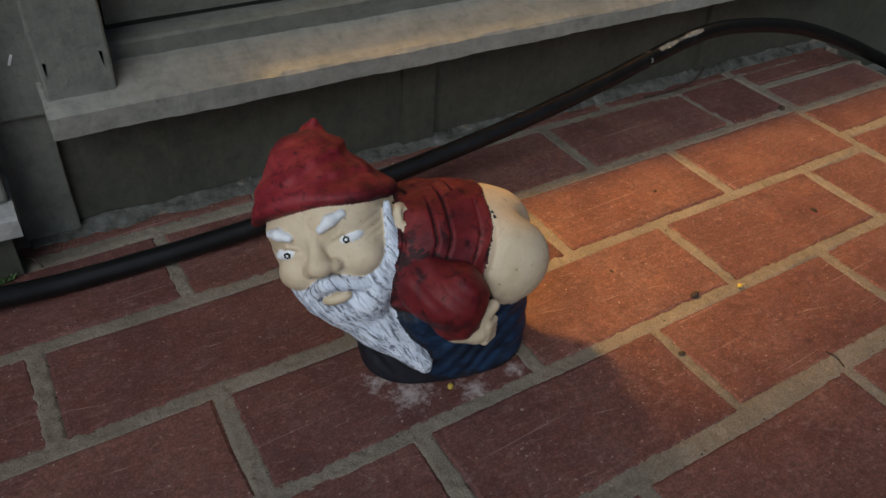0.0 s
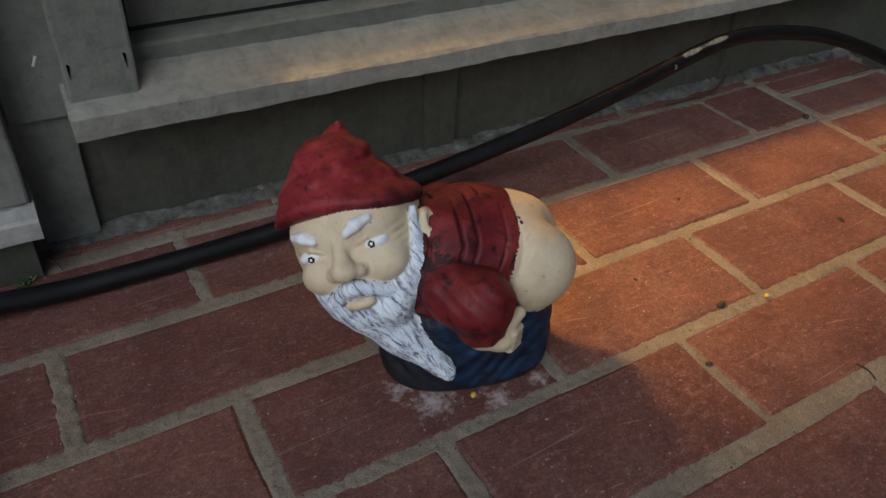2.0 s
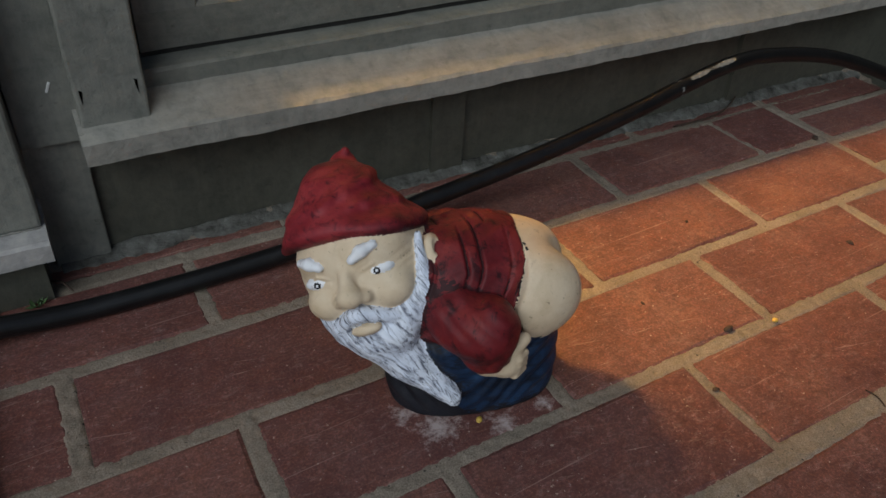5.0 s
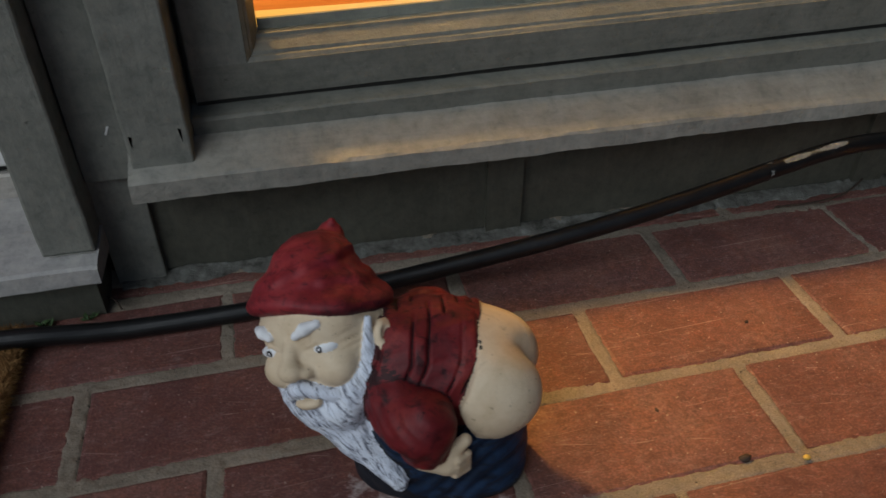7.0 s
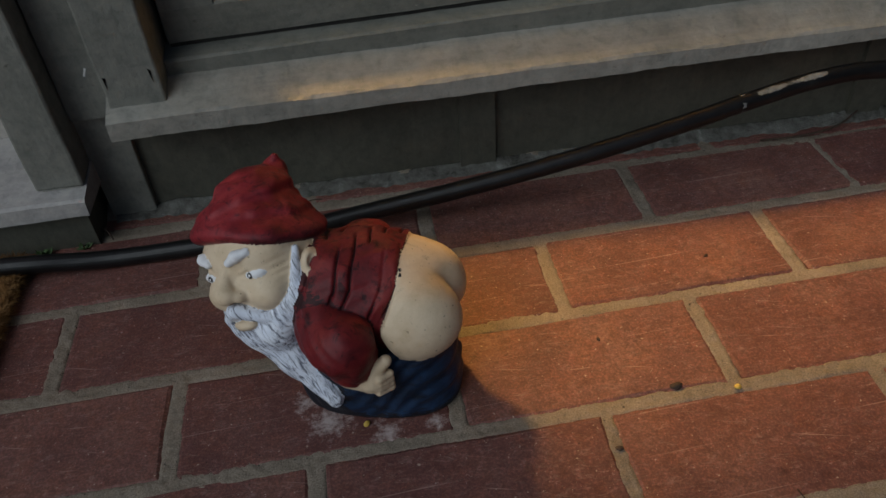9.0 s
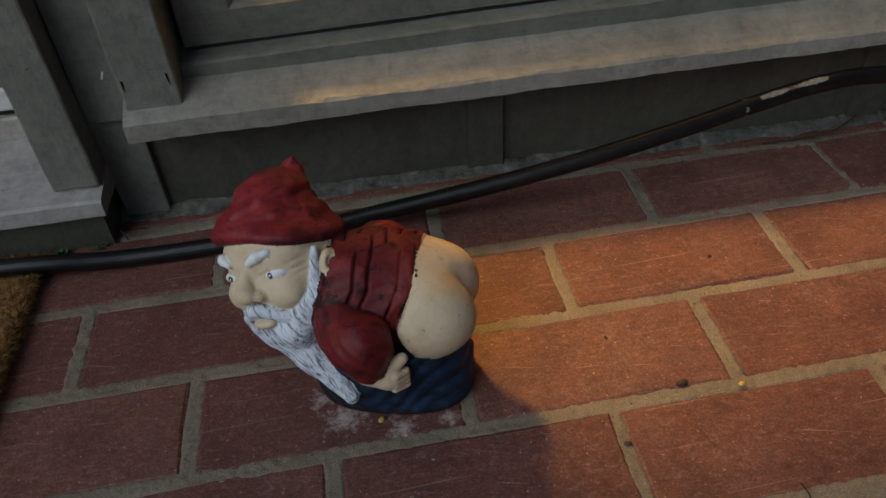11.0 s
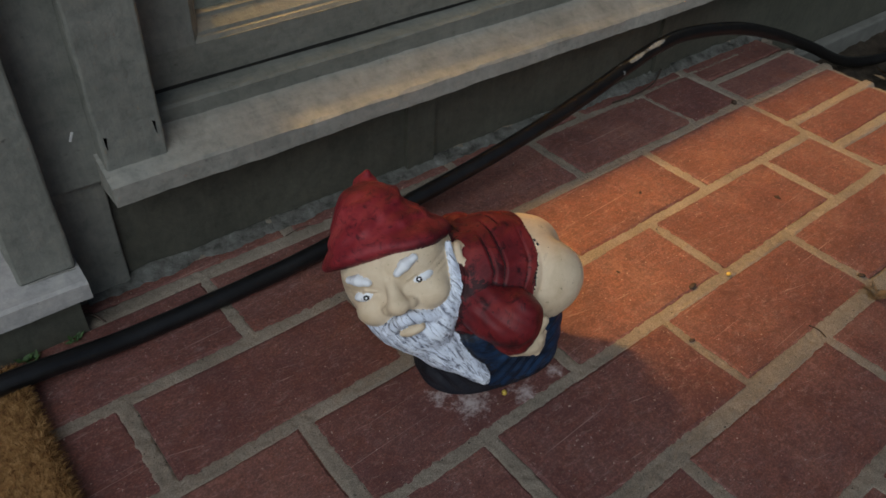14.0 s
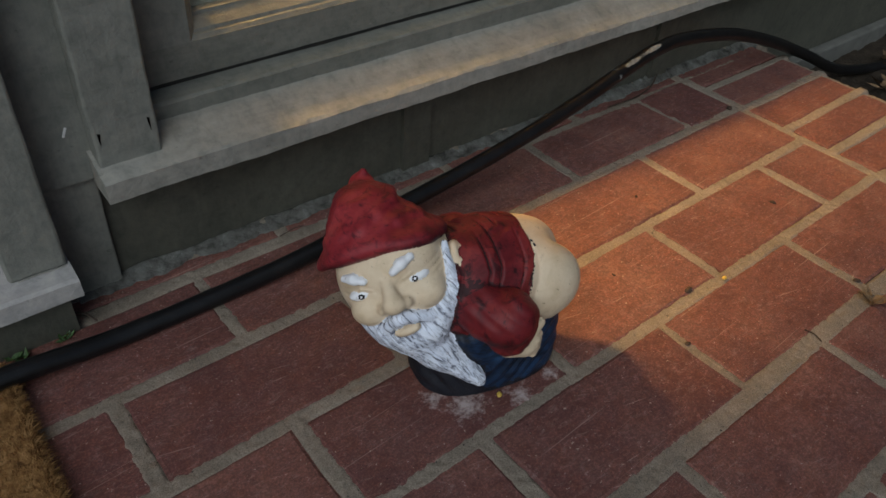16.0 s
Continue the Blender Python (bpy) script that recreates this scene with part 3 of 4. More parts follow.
# ---------------------------------------------------------------- hose
def hose():
    run = [(-1.2, -0.16, 0.026), (-0.55, -0.085, 0.026), (-0.30, -0.072, 0.025), (-0.17, -0.069, 0.020), (-0.08, -0.065, 0.0092), (0.02, -0.0645, 0.0092), (0.10, -0.065, 0.0140),
           (0.173, -0.0630, 0.0215), (0.24, -0.0640, 0.0310), (0.316, -0.0660, 0.0440), (0.386, -0.0660, 0.0570), (0.43, -0.0640, 0.0650), (0.48, -0.0600, 0.0732), (0.531, -0.0545, 0.0818), (0.609, -0.0460, 0.0917),
           (0.674, -0.0435, 0.0910), (0.772, -0.05, 0.077), (0.887, -0.05, 0.040), (1.011, -0.05, -0.010), (1.17, -0.055, -0.075), (1.35, -0.09, -0.088), (1.8, -0.2, -0.088)]
    base = empty("garden_hose", "thick black rubber hose with worn pale tape, arching over the bricks", "hose", "", (-0.08, -0.065, 0))
    ob = part("tube", tube(run, 0.0085, 24, 0.02), RUBBER)
    ob.parent = base
    ob.matrix_parent_inverse = base.matrix_basis.inverted()
    bm = tube([(0.48, -0.0600, 0.0732), (0.531, -0.0545, 0.0818), (0.609, -0.0460, 0.0917), (0.674, -0.0435, 0.0910)], 0.0089, 72, 0.02, False, 90)
    gone = []
    for fc in bm.faces:
        c = fc.calc_center_median()
        k = noise.noise(c * 110) + 0.5 * noise.noise(c * 330) + 0.25 * noise.noise(c * 900)
        up = Vector((0, -0.45, 0.9)).normalized()
        lift = fc.normal.dot(up)
        ring_band = 0.5255 < c.x < 0.5300 and k > -0.05
        streak = 0.541 < c.x < 0.611 and lift > 0.962 + 0.035 * noise.noise(c * 55) + 0.03 * noise.noise(c * 420)
        if not ring_band and not streak:
            gone.append(fc)
    bmesh.ops.delete(bm, geom=gone, context="FACES")
    ob = part("tape", bm, TAPE)
    ob.parent = base
    ob.matrix_parent_inverse = base.matrix_basis.inverted()
    ob["label"] = "worn pale tape wrapped round the hose"


hose()


# ---------------------------------------------------------------- the gnome, one painted cast
HAT, SKIN, BEARD, SHIRT, BLUE, BLACK, BROW, PUPIL, OUTLINE = range(9)

# head frame: r to the onlooker's right, u up, f out of the face
HEAD_O = np.array((0.072, -0.241, 0.122))
HR = np.array((0.78, -0.49, 0.39))
HR = HR / np.linalg.norm(HR)
HU = np.array((-0.14, 0.49, 0.86))
HU = HU - HR * HU.dot(HR)
HU = HU / np.linalg.norm(HU)
HF = np.cross(HR, HU)
# body frame: h towards the chest, s to the wall side, z up
BODY_O = np.array((0.196, -0.256, 0.0))
BH = np.array((-0.9707, 0.2402, 0.0))
BS = np.array((0.2402, 0.9707, 0.0))


def gnome_paints():
    def paint(name, low, mid, high, wash, scale=60, rough=0.5, streak=(1, 1, 1), wash_amount=0.8, wash_at=0.36, brushed=False, brim=False):
        m, n, l, b = material(name, rough + 0.08, 0, 0.28)
        pos = coords(n, l)
        big = noise_tex(n, l, pos, scale, 6, 0.6, 0.3)
        c = ramp(n, l, big, [(0.28, low), (0.5, mid), (0.74, high)])
        vec = coords(n, l, streak)
        if brushed:
            run = 0.35 * HR - 0.94 * HU
            geo0 = n.new("ShaderNodeNewGeometry")
            comb = n.new("ShaderNodeCombineXYZ")
            for i, (ax, k) in enumerate(((run, 0.16), (np.cross(run, HF), 1.25), (HF, 1.0))):
                dot = n.new("ShaderNodeVectorMath")
                dot.operation = "DOT_PRODUCT"
                dot.inputs[1].default_value = tuple(float(a) * k for a in ax)
                l.new(geo0.outputs["Position"], dot.inputs[0])
                l.new(dot.outputs["Value"], comb.inputs[i])
            vec = comb.outputs[0]
        st = noise_tex(n, l, vec, 260 if brushed else 110, 7, 0.7, 0.6)
        c = mix(n, l, ramp(n, l, st, [(wash_at - 0.08, grey(wash_amount)), (wash_at + 0.06, grey(0))]), c, wash)
        # chips and specks knocked out of the paint
        speck = noise_tex(n, l, pos, 300, 3, 0.55)
        c = mix(n, l, ramp(n, l, speck, [(0.28, grey(0.7)), (0.32, grey(0))]), c, wash)
        if brim:
            # colour darkens towards the brim, its edge broken by noise
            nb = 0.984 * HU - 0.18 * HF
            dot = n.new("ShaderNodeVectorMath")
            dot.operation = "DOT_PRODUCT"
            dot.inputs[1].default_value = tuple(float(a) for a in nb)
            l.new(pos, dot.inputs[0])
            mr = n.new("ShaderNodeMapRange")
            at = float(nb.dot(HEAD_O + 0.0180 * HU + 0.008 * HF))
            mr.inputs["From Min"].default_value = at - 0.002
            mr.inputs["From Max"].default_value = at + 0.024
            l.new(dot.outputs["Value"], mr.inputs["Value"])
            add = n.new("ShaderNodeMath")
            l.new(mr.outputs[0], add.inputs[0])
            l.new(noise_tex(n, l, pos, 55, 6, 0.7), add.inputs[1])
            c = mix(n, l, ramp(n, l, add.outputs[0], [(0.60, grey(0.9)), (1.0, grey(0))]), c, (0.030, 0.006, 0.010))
        l.new(c, b.inputs["Base Color"])
        bump(n, l, b, noise_tex(n, l, pos, 260, 6, 0.7), 0.5, 0.0010)
        return m

    return [
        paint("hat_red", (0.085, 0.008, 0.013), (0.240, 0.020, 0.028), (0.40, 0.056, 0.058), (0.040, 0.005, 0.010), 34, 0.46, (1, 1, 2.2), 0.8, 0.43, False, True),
        paint("skin_cream", (0.57, 0.44, 0.29), (0.68, 0.54, 0.38), (0.75, 0.62, 0.46), (0.22, 0.16, 0.11), 45, 0.45, (1, 1, 1), 0.6, 0.335),
        paint("beard_white", (0.60, 0.65, 0.76), (0.72, 0.77, 0.88), (0.82, 0.86, 0.93), (0.045, 0.05, 0.085), 60, 0.5, (1, 1, 1), 0.92, 0.455, True),
        paint("shirt_red", (0.070, 0.008, 0.011), (0.150, 0.013, 0.017), (0.27, 0.036, 0.030), (0.011, 0.003, 0.005), 46, 0.42, (1, 1, 0.5), 0.9, 0.42),
        paint("trouser_blue", (0.006, 0.013, 0.028), (0.011, 0.030, 0.072), (0.022, 0.060, 0.130), (0.004, 0.006, 0.012), 40, 0.40, (0.6, 0.6, 2.2), 0.85, 0.44),
        paint("base_black", (0.008, 0.009, 0.013), (0.013, 0.014, 0.020), (0.024, 0.024, 0.030), (0.004, 0.004, 0.006), 60, 0.5),
        paint("brow_white", (0.74, 0.75, 0.79), (0.80, 0.81, 0.84), (0.84, 0.85, 0.87), (0.45, 0.42, 0.40), 60, 0.5, (1, 1, 1), 0.5, 0.24),
        paint("pupil_black", (0.006, 0.006, 0.007), (0.01, 0.01, 0.011), (0.014, 0.014, 0.016), (0.004, 0.004, 0.005), 60, 0.3),
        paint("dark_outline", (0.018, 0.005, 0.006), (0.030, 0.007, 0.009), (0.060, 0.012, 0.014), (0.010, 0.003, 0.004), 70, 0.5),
    ]


def smin(a, b, k):
    h = np.clip(0.5 + 0.5 * (b - a) / k, 0, 1)
    return b + (a - b) * h - k * h * (1 - h)


def smax(a, b, k):
    return -smin(-a, -b, k)


def ell(p, c, r):
    q = [(p[i] - c[i]) / r[i] for i in range(3)]
    k0 = np.sqrt(q[0] ** 2 + q[1] ** 2 + q[2] ** 2) + 1e-9
    k1 = np.sqrt(sum((q[i] / r[i]) ** 2 for i in range(3))) + 1e-9
    return k0 * (k0 - 1) / k1


def cone(p, a, b, ra, rb):
    """A capsule whose radius runs from ra at a to rb at b."""
    d = [b[i] - a[i] for i in range(3)]
    ll = sum(x * x for x in d)
    t = np.clip(sum((p[i] - a[i]) * d[i] for i in range(3)) / ll, 0, 1)
    dist = np.sqrt(sum((p[i] - a[i] - d[i] * t) ** 2 for i in range(3)))
    return dist - (ra + (rb - ra) * t)


def gnome_field(P):
    """Distance to the casting and, for each paint, the distance to its own forms."""
    P = np.asarray(P, dtype=np.float32)
    v = [P[..., i] - np.float32(HEAD_O[i]) for i in range(3)]
    H = [sum(v[i] * np.float32(ax[i]) for i in range(3)) for ax in (HR, HU, HF)]
    w = [P[..., i] - np.float32(BODY_O[i]) for i in range(3)]
    B = [w[0] * np.float32(BH[0]) + w[1] * np.float32(BH[1]), w[0] * np.float32(BS[0]) + w[1] * np.float32(BS[1]), w[2]]
    r, u, f = H
    h, s, z = B
    # --- head
    head = ell(H, (-0.0004, -0.004, -0.039), (0.0442, 0.0463, 0.0425))
    head = smin(head, ell(H, (0.0, 0.011, -0.0200), (0.0380, 0.0200, 0.0235)), 0.004)
    skull = head
    for sg in (-1, 1):
        head = smin(head, ell(H, (sg * 0.0205 - 0.001, -0.0165, -0.0105), (0.0150, 0.0126, 0.0125)), 0.005)
        sock = ell(H, (sg * 0.0190 - 0.002, -0.0012, 0.0045), (0.0108, 0.0052, 0.0048))
        head = smax(head, -sock, 0.003)
    nose = smin(cone(H, (-0.001, 0.004, 0.0015), (-0.0012, -0.0098, 0.0088), 0.0038, 0.0062), ell(H, (-0.0012, -0.0124, 0.0088), (0.0084, 0.0064, 0.0066)), 0.004)
    for sg in (-1, 1):
        nose = smin(nose, ell(H, (sg * 0.0086 - 0.0016, -0.0146, 0.0040), (0.0046, 0.0044, 0.0052)), 0.003)
        nose = smax(nose, -ell(H, (sg * 0.0058 - 0.0014, -0.0190, 0.0068), (0.0026, 0.0018, 0.0026)), 0.001)
    head = smin(head, nose, 0.0035)
    ear = ell(H, (0.0470, -0.0065, -0.0300), (0.0058, 0.0118, 0.0088))
    ear = smax(ear, -ell(H, (0.0530, -0.0055, -0.0265), (0.0044, 0.0078, 0.0050)), 0.0015)
    head = smin(head, ear, 0.002)
    lip = ell(H, (-0.0012, -0.0368, -0.0004), (0.0100, 0.0040, 0.0056))
    for sg in (-1, 1):
        # upper and lower lids
        head = smin(head, cone(H, (sg * 0.0110 - 0.002, 0.0006, 0.0004), (sg * 0.0185 - 0.002, 0.0034, -0.0008), 0.0011, 0.0014), 0.0012)
        head = smin(head, cone(H, (sg * 0.0185 - 0.002, 0.0034, -0.0008), (sg * 0.0285 - 0.002, -0.0040, -0.0085), 0.0014, 0.0012), 0.0012)
        head = smin(head, cone(H, (sg * 0.0115 - 0.002, -0.0034, 0.0002), (sg * 0.0265 - 0.002, -0.0066, -0.0060), 0.0013, 0.0012), 0.0015)
    lines = 0.00032 * np.sin((u - 0.25 * np.abs(r)) * 1250) * np.exp(-((np.abs(r) - 0.0345) / 0.0050) ** 2 - ((u + 0.001) / 0.0085) ** 2)
    head = head + lines + 0.0007 * np.exp(-((r + 0.001) / 0.0016) ** 2 - ((u - 0.010) / 0.006) ** 2)
    skin = smin(head, lip, 0.0008)
    eye = None
    for sg in (-1, 1):
        e = ell(H, (sg * 0.0200 - 0.002, -0.0018, -0.0066), (0.0100, 0.0046, 0.0069))
        eye = e if eye is None else np.minimum(eye, e)
    # --- brows, slug-shaped and uneven
    brow = None
    for a0, a1, a2 in (((0.0062, 0.0092, 0.0046), (0.0132, 0.0128, 0.0030), (0.0208, 0.0144, -0.0010)), ((-0.0158, 0.0092, 0.0030), (-0.0225, 0.0124, 0.0004), (-0.0295, 0.0134, -0.0040))):
        e = smin(cone(H, a0, a1, 0.0026, 0.0038), cone(H, a1, a2, 0.0038, 0.0026), 0.002) + 0.0001 * np.sin((r + 0.5 * u) * 1500)
        brow = e if brow is None else np.minimum(brow, e)
    # --- hat
    fold = 0.0011 * np.sin(u * 230 + 2.6 * np.sin(r * 70 + 1) + f * 50) + 0.0010 * np.sin(r * 130 + u * 110 + 1.8 * np.sin(f * 120)) + 0.0006 * np.sin(r * 310 - u * 260 + 2 * np.sin(f * 210))
    hat = cone(H, (-0.0113, 0.0177, -0.0256), (-0.0072, 0.0337, -0.0481), 0.0324, 0.0312)
    hat = smin(hat, cone(H, (-0.0072, 0.0337, -0.0481), (-0.0070, 0.0565, -0.0740), 0.0308, 0.0078), 0.005)
    hat = smin(hat, cone(H, (-0.0068, 0.0555, -0.0730), (-0.0012, 0.0660, -0.0730), 0.0088, 0.0034), 0.006)
    hat = smin(hat, ell(H, (-0.0072, -0.0067, -0.0422), (0.0570, 0.0474, 0.0464)), 0.008)
    hat = smin(hat, skull - 0.0040, 0.006)
    # a pinched fold across the crown and a knot of cloth at its end
    pinch = 0.0014 * np.exp(-((u - 0.041 - 0.16 * r) / 0.0030) ** 2) * np.clip((r + 0.022) / 0.02, 0, 1) - 0.0006 * np.exp(-((u - 0.0475 - 0.16 * r) / 0.0042) ** 2) * np.clip((r + 0.015) / 0.02, 0, 1)
    hat = smin(hat + pinch, ell(H, (0.0090, 0.0440, -0.0490), (0.0060, 0.0040, 0.0065)), 0.006)
    rim = (u - 0.0222) * 0.984 + (f - 0.008) * -0.0877 + 0.020 * r + np.where(r > 0, 5.0, 2.4) * r * r
    rim = rim + 0.0012 * np.sin(r * 70)
    roll = -0.0012 * np.exp(-((rim - 0.0075) / 0.0050) ** 2) + 0.0014 * np.exp(-((rim - 0.0160) / 0.0035) ** 2)
    hat = smax(hat + roll * (0.75 + 0.35 * np.sin(r * 110 + f * 60)) + 0.6 * fold * np.clip((rim - 0.006) / 0.012, 0, 1), -rim, 0.0125)
    skin = smax(skin, rim - 0.004, 0.001)
    # --- beard
    strand = 0.00026 * np.sin((r + 0.37 * u) * 820 + 3.4 * np.sin(u * 85 + 40 * r)) + 0.00020 * np.sin((r + 0.37 * u + f * 0.6) * 1450 + 3.0 * np.sin(u * 120 - 60 * r))
    beard = cone(H, (-0.0063, -0.0354, -0.0238), (0.0080, -0.0725, -0.0310), 0.0258, 0.0165)
    beard = smin(beard, cone(H, (0.0080, -0.0725, -0.0310), (0.0270, -0.1100, -0.0325), 0.0165, 0.0060), 0.006)
    for sg in (-1, 1):
        ox = 0.0 if sg > 0 else 0.006
        beard = smin(beard, cone(H, (sg * 0.0430 + ox, 0.008, -0.0230), (sg * 0.0385 + ox, -0.022, -0.0160), 0.0024, 0.0046), 0.004)
        beard = smin(beard, cone(H, (sg * 0.0300 + ox, -0.029, -0.017), (sg * 0.012 + ox, -0.045, -0.016), 0.0105, 0.015), 0.006)
        beard = smin(beard, cone(H, (sg * 0.002 - 0.0015, -0.0250, 0.0040), (sg * 0.0185 - 0.0015, -0.0335, -0.0045), 0.0055, 0.0042), 0.003)
    beard = smax(beard, -ell(H, (-0.0012, -0.0366, 0.0050), (0.0108, 0.0044, 0.0062)), 0.0015)
    beard = beard + strand * np.clip((-0.012 - u) / 0.02, 0.25, 1)
    # --- shirt and trunk
    torso = cone((h, s * 0.95, z), (0.0241, 0.0086, 0.0900), (0.0587, 0.0047, 0.0877), 0.0403, 0.0393)
    torso = smin(torso, cone(B, (0.0507, 0.0067, 0.0917), (0.0975, 0.0116, 0.1015), 0.0353, 0.0234), 0.02)
    # creases of cloth run beside the hem, broken and uneven
    bend = (h - 0.42 * np.clip(0.120 - z, 0, 0.024)) * 620 + 1.1 * np.sin(z * 75 + s * 62) + 0.9 * np.sin(s * 115 + 1.0)
    broken = np.clip(0.55 + 0.9 * np.sin(s * 95 + h * 190 + 1.5 * np.sin(z * 120)), 0, 1)
    groove = np.exp(-(np.sin(0.5 * bend) / 0.34) ** 2) * broken
    crease = (0.0019 * groove - 0.0006 * (1 - groove) + 0.0007 * np.sin(h * 130 - 90 * s + 3 * np.sin(z * 110)) + 0.0003 * np.sin(z * 520 + h * 240 + 2 * np.sin(s * 260))) * np.clip((z - 0.082) / 0.02, 0, 1)
    arm = None
    for sg in (-1, 1):
        a = smin(cone(B, (0.0599, sg * 0.0375, 0.0918), (0.0443, sg * 0.0490, 0.0924), 0.0169, 0.0188), cone(B, (0.0443, sg * 0.0490, 0.0924), (0.0417, sg * 0.0464, 0.0756), 0.0203, 0.0178), 0.010)
        a = smin(a, cone(B, (0.0417, sg * 0.0464, 0.0770), (0.0405, sg * 0.0490, 0.0715), 0.0168, 0.0118), 0.006)
        a = smin(a, cone(B, (0.0560, sg * 0.0400, 0.0920), (0.0640, sg * 0.0220, 0.1000), 0.0165, 0.0170), 0.010)
        arm = a if arm is None else np.minimum(arm, a)
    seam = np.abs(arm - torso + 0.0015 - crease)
    shirt = smin(torso - 0.0015 + crease, arm + 0.0004 * np.sin(z * 170 + h * 150 + 2 * np.sin(s * 140)) + 0.0004 * np.sin(h * 420 - z * 260 + 2.5 * np.sin(z * 150)), 0.0022)
    hem_line = 0.0100 + 0.42 * np.clip(0.120 - z, 0, 0.024) - 0.42 * np.clip(0.092 - z, 0, 0.03)
    hem = hem_line - 0.001 - h + 0.0016 * np.sin(z * 210 + s * 120)
    shirt = smax(shirt, hem, 0.0012)
    fist = None
    for sg in (-1, 1):
        a = ell(B, (0.0270, sg * 0.0500, 0.0610), (0.0125, 0.0088, 0.0120))
        a = smin(a, cone(B, (0.042, sg * 0.0510, 0.0655), (0.029, sg * 0.0510, 0.0615), 0.0100, 0.0098), 0.003)
        for k in range(4):
            a = smin(a, cone(B, (0.0230 - 0.0005 * k, sg * 0.0555, 0.0535 + 0.0046 * k), (0.0155, sg * 0.0500, 0.0530 + 0.0046 * k), 0.0033, 0.0029), 0.0012)
        a = smin(a, cone(B, (0.0270, sg * 0.0525, 0.0680), (0.0170, sg * 0.0500, 0.0795), 0.0050, 0.0042), 0.003)
        fist = a if fist is None else np.minimum(fist, a)
    cheek = None
    for sg in (-1, 1):
        a = ell(B, (0.0021, sg * 0.0176, 0.0891), (0.0348, 0.0279, 0.0327))
        cheek = a if cheek is None else smin(cheek, a, 0.0035)
    cheek = smin(cheek, ell(B, (0.0105, 0.0040, 0.1060), (0.0270, 0.0300, 0.0180)), 0.007)
    rear = smin(cheek, torso + 0.001, 0.010)
    rear = smax(rear, 0.045 - z, 0.004)
    rear = smax(rear, h - hem_line, 0.002)
    # --- trousers and foot block
    q = (np.abs((h - 0.0345) / (0.0621 - 0.10 * np.clip(z - 0.02, 0, 1))) ** 2.6 + np.abs(s / (0.0404 + 0.04 * np.clip(z, 0, 0.05))) ** 2.6) ** (1 / 2.6)
    side = (q - 1) * 0.040
    top = z - (0.0700 + 0.30 * np.clip(-h - 0.015, 0, 1) - 0.10 * np.clip(h - 0.035, 0, 1))
    legs = smax(side, top, 0.006)
    legs = smax(legs, 0.0005 - z, 0.003) + 0.0009 * np.sin(z * 330 + 9 * np.sin(h * 55 + s * 30) + h * 90) * np.clip(z / 0.02, 0, 1)
    belly = smin(legs, smax(cone(B, (0.055, 0, 0.056), (0.085, 0.006, 0.070), 0.036, 0.027), 0.002 - z, 0.002), 0.01)
    black_side = (z - 0.026) * 0.8 + (0.066 - h) * 0.9
    body = smin(shirt, belly, 0.003)
    body = smin(body, rear, 0.0025)
    body = smin(body, fist, 0.0015)
    hd = smin(skin, beard, 0.0012)
    hd = np.minimum(hd, eye)
    hd = smin(hd, brow, 0.0008)
    hd = smin(hd, hat, 0.0012)
    d = smin(body, hd, 0.0025)
    d = np.maximum(d, -z)
    pup = np.minimum(np.sqrt((r - 0.0180) ** 2 + (u + 0.0020) ** 2), np.sqrt((r + 0.0224) ** 2 + (u + 0.0022) ** 2))
    return d, dict(hat=hat, skin=np.minimum(skin, np.minimum(fist, rear)), beard=beard, shirt=shirt, blue=belly, brow=np.minimum(brow, eye), eye=eye, pup=pup, black=black_side, seam=seam, hem=h - hem_line, groove=np.where(arm < torso + 0.003, 0.0, groove))


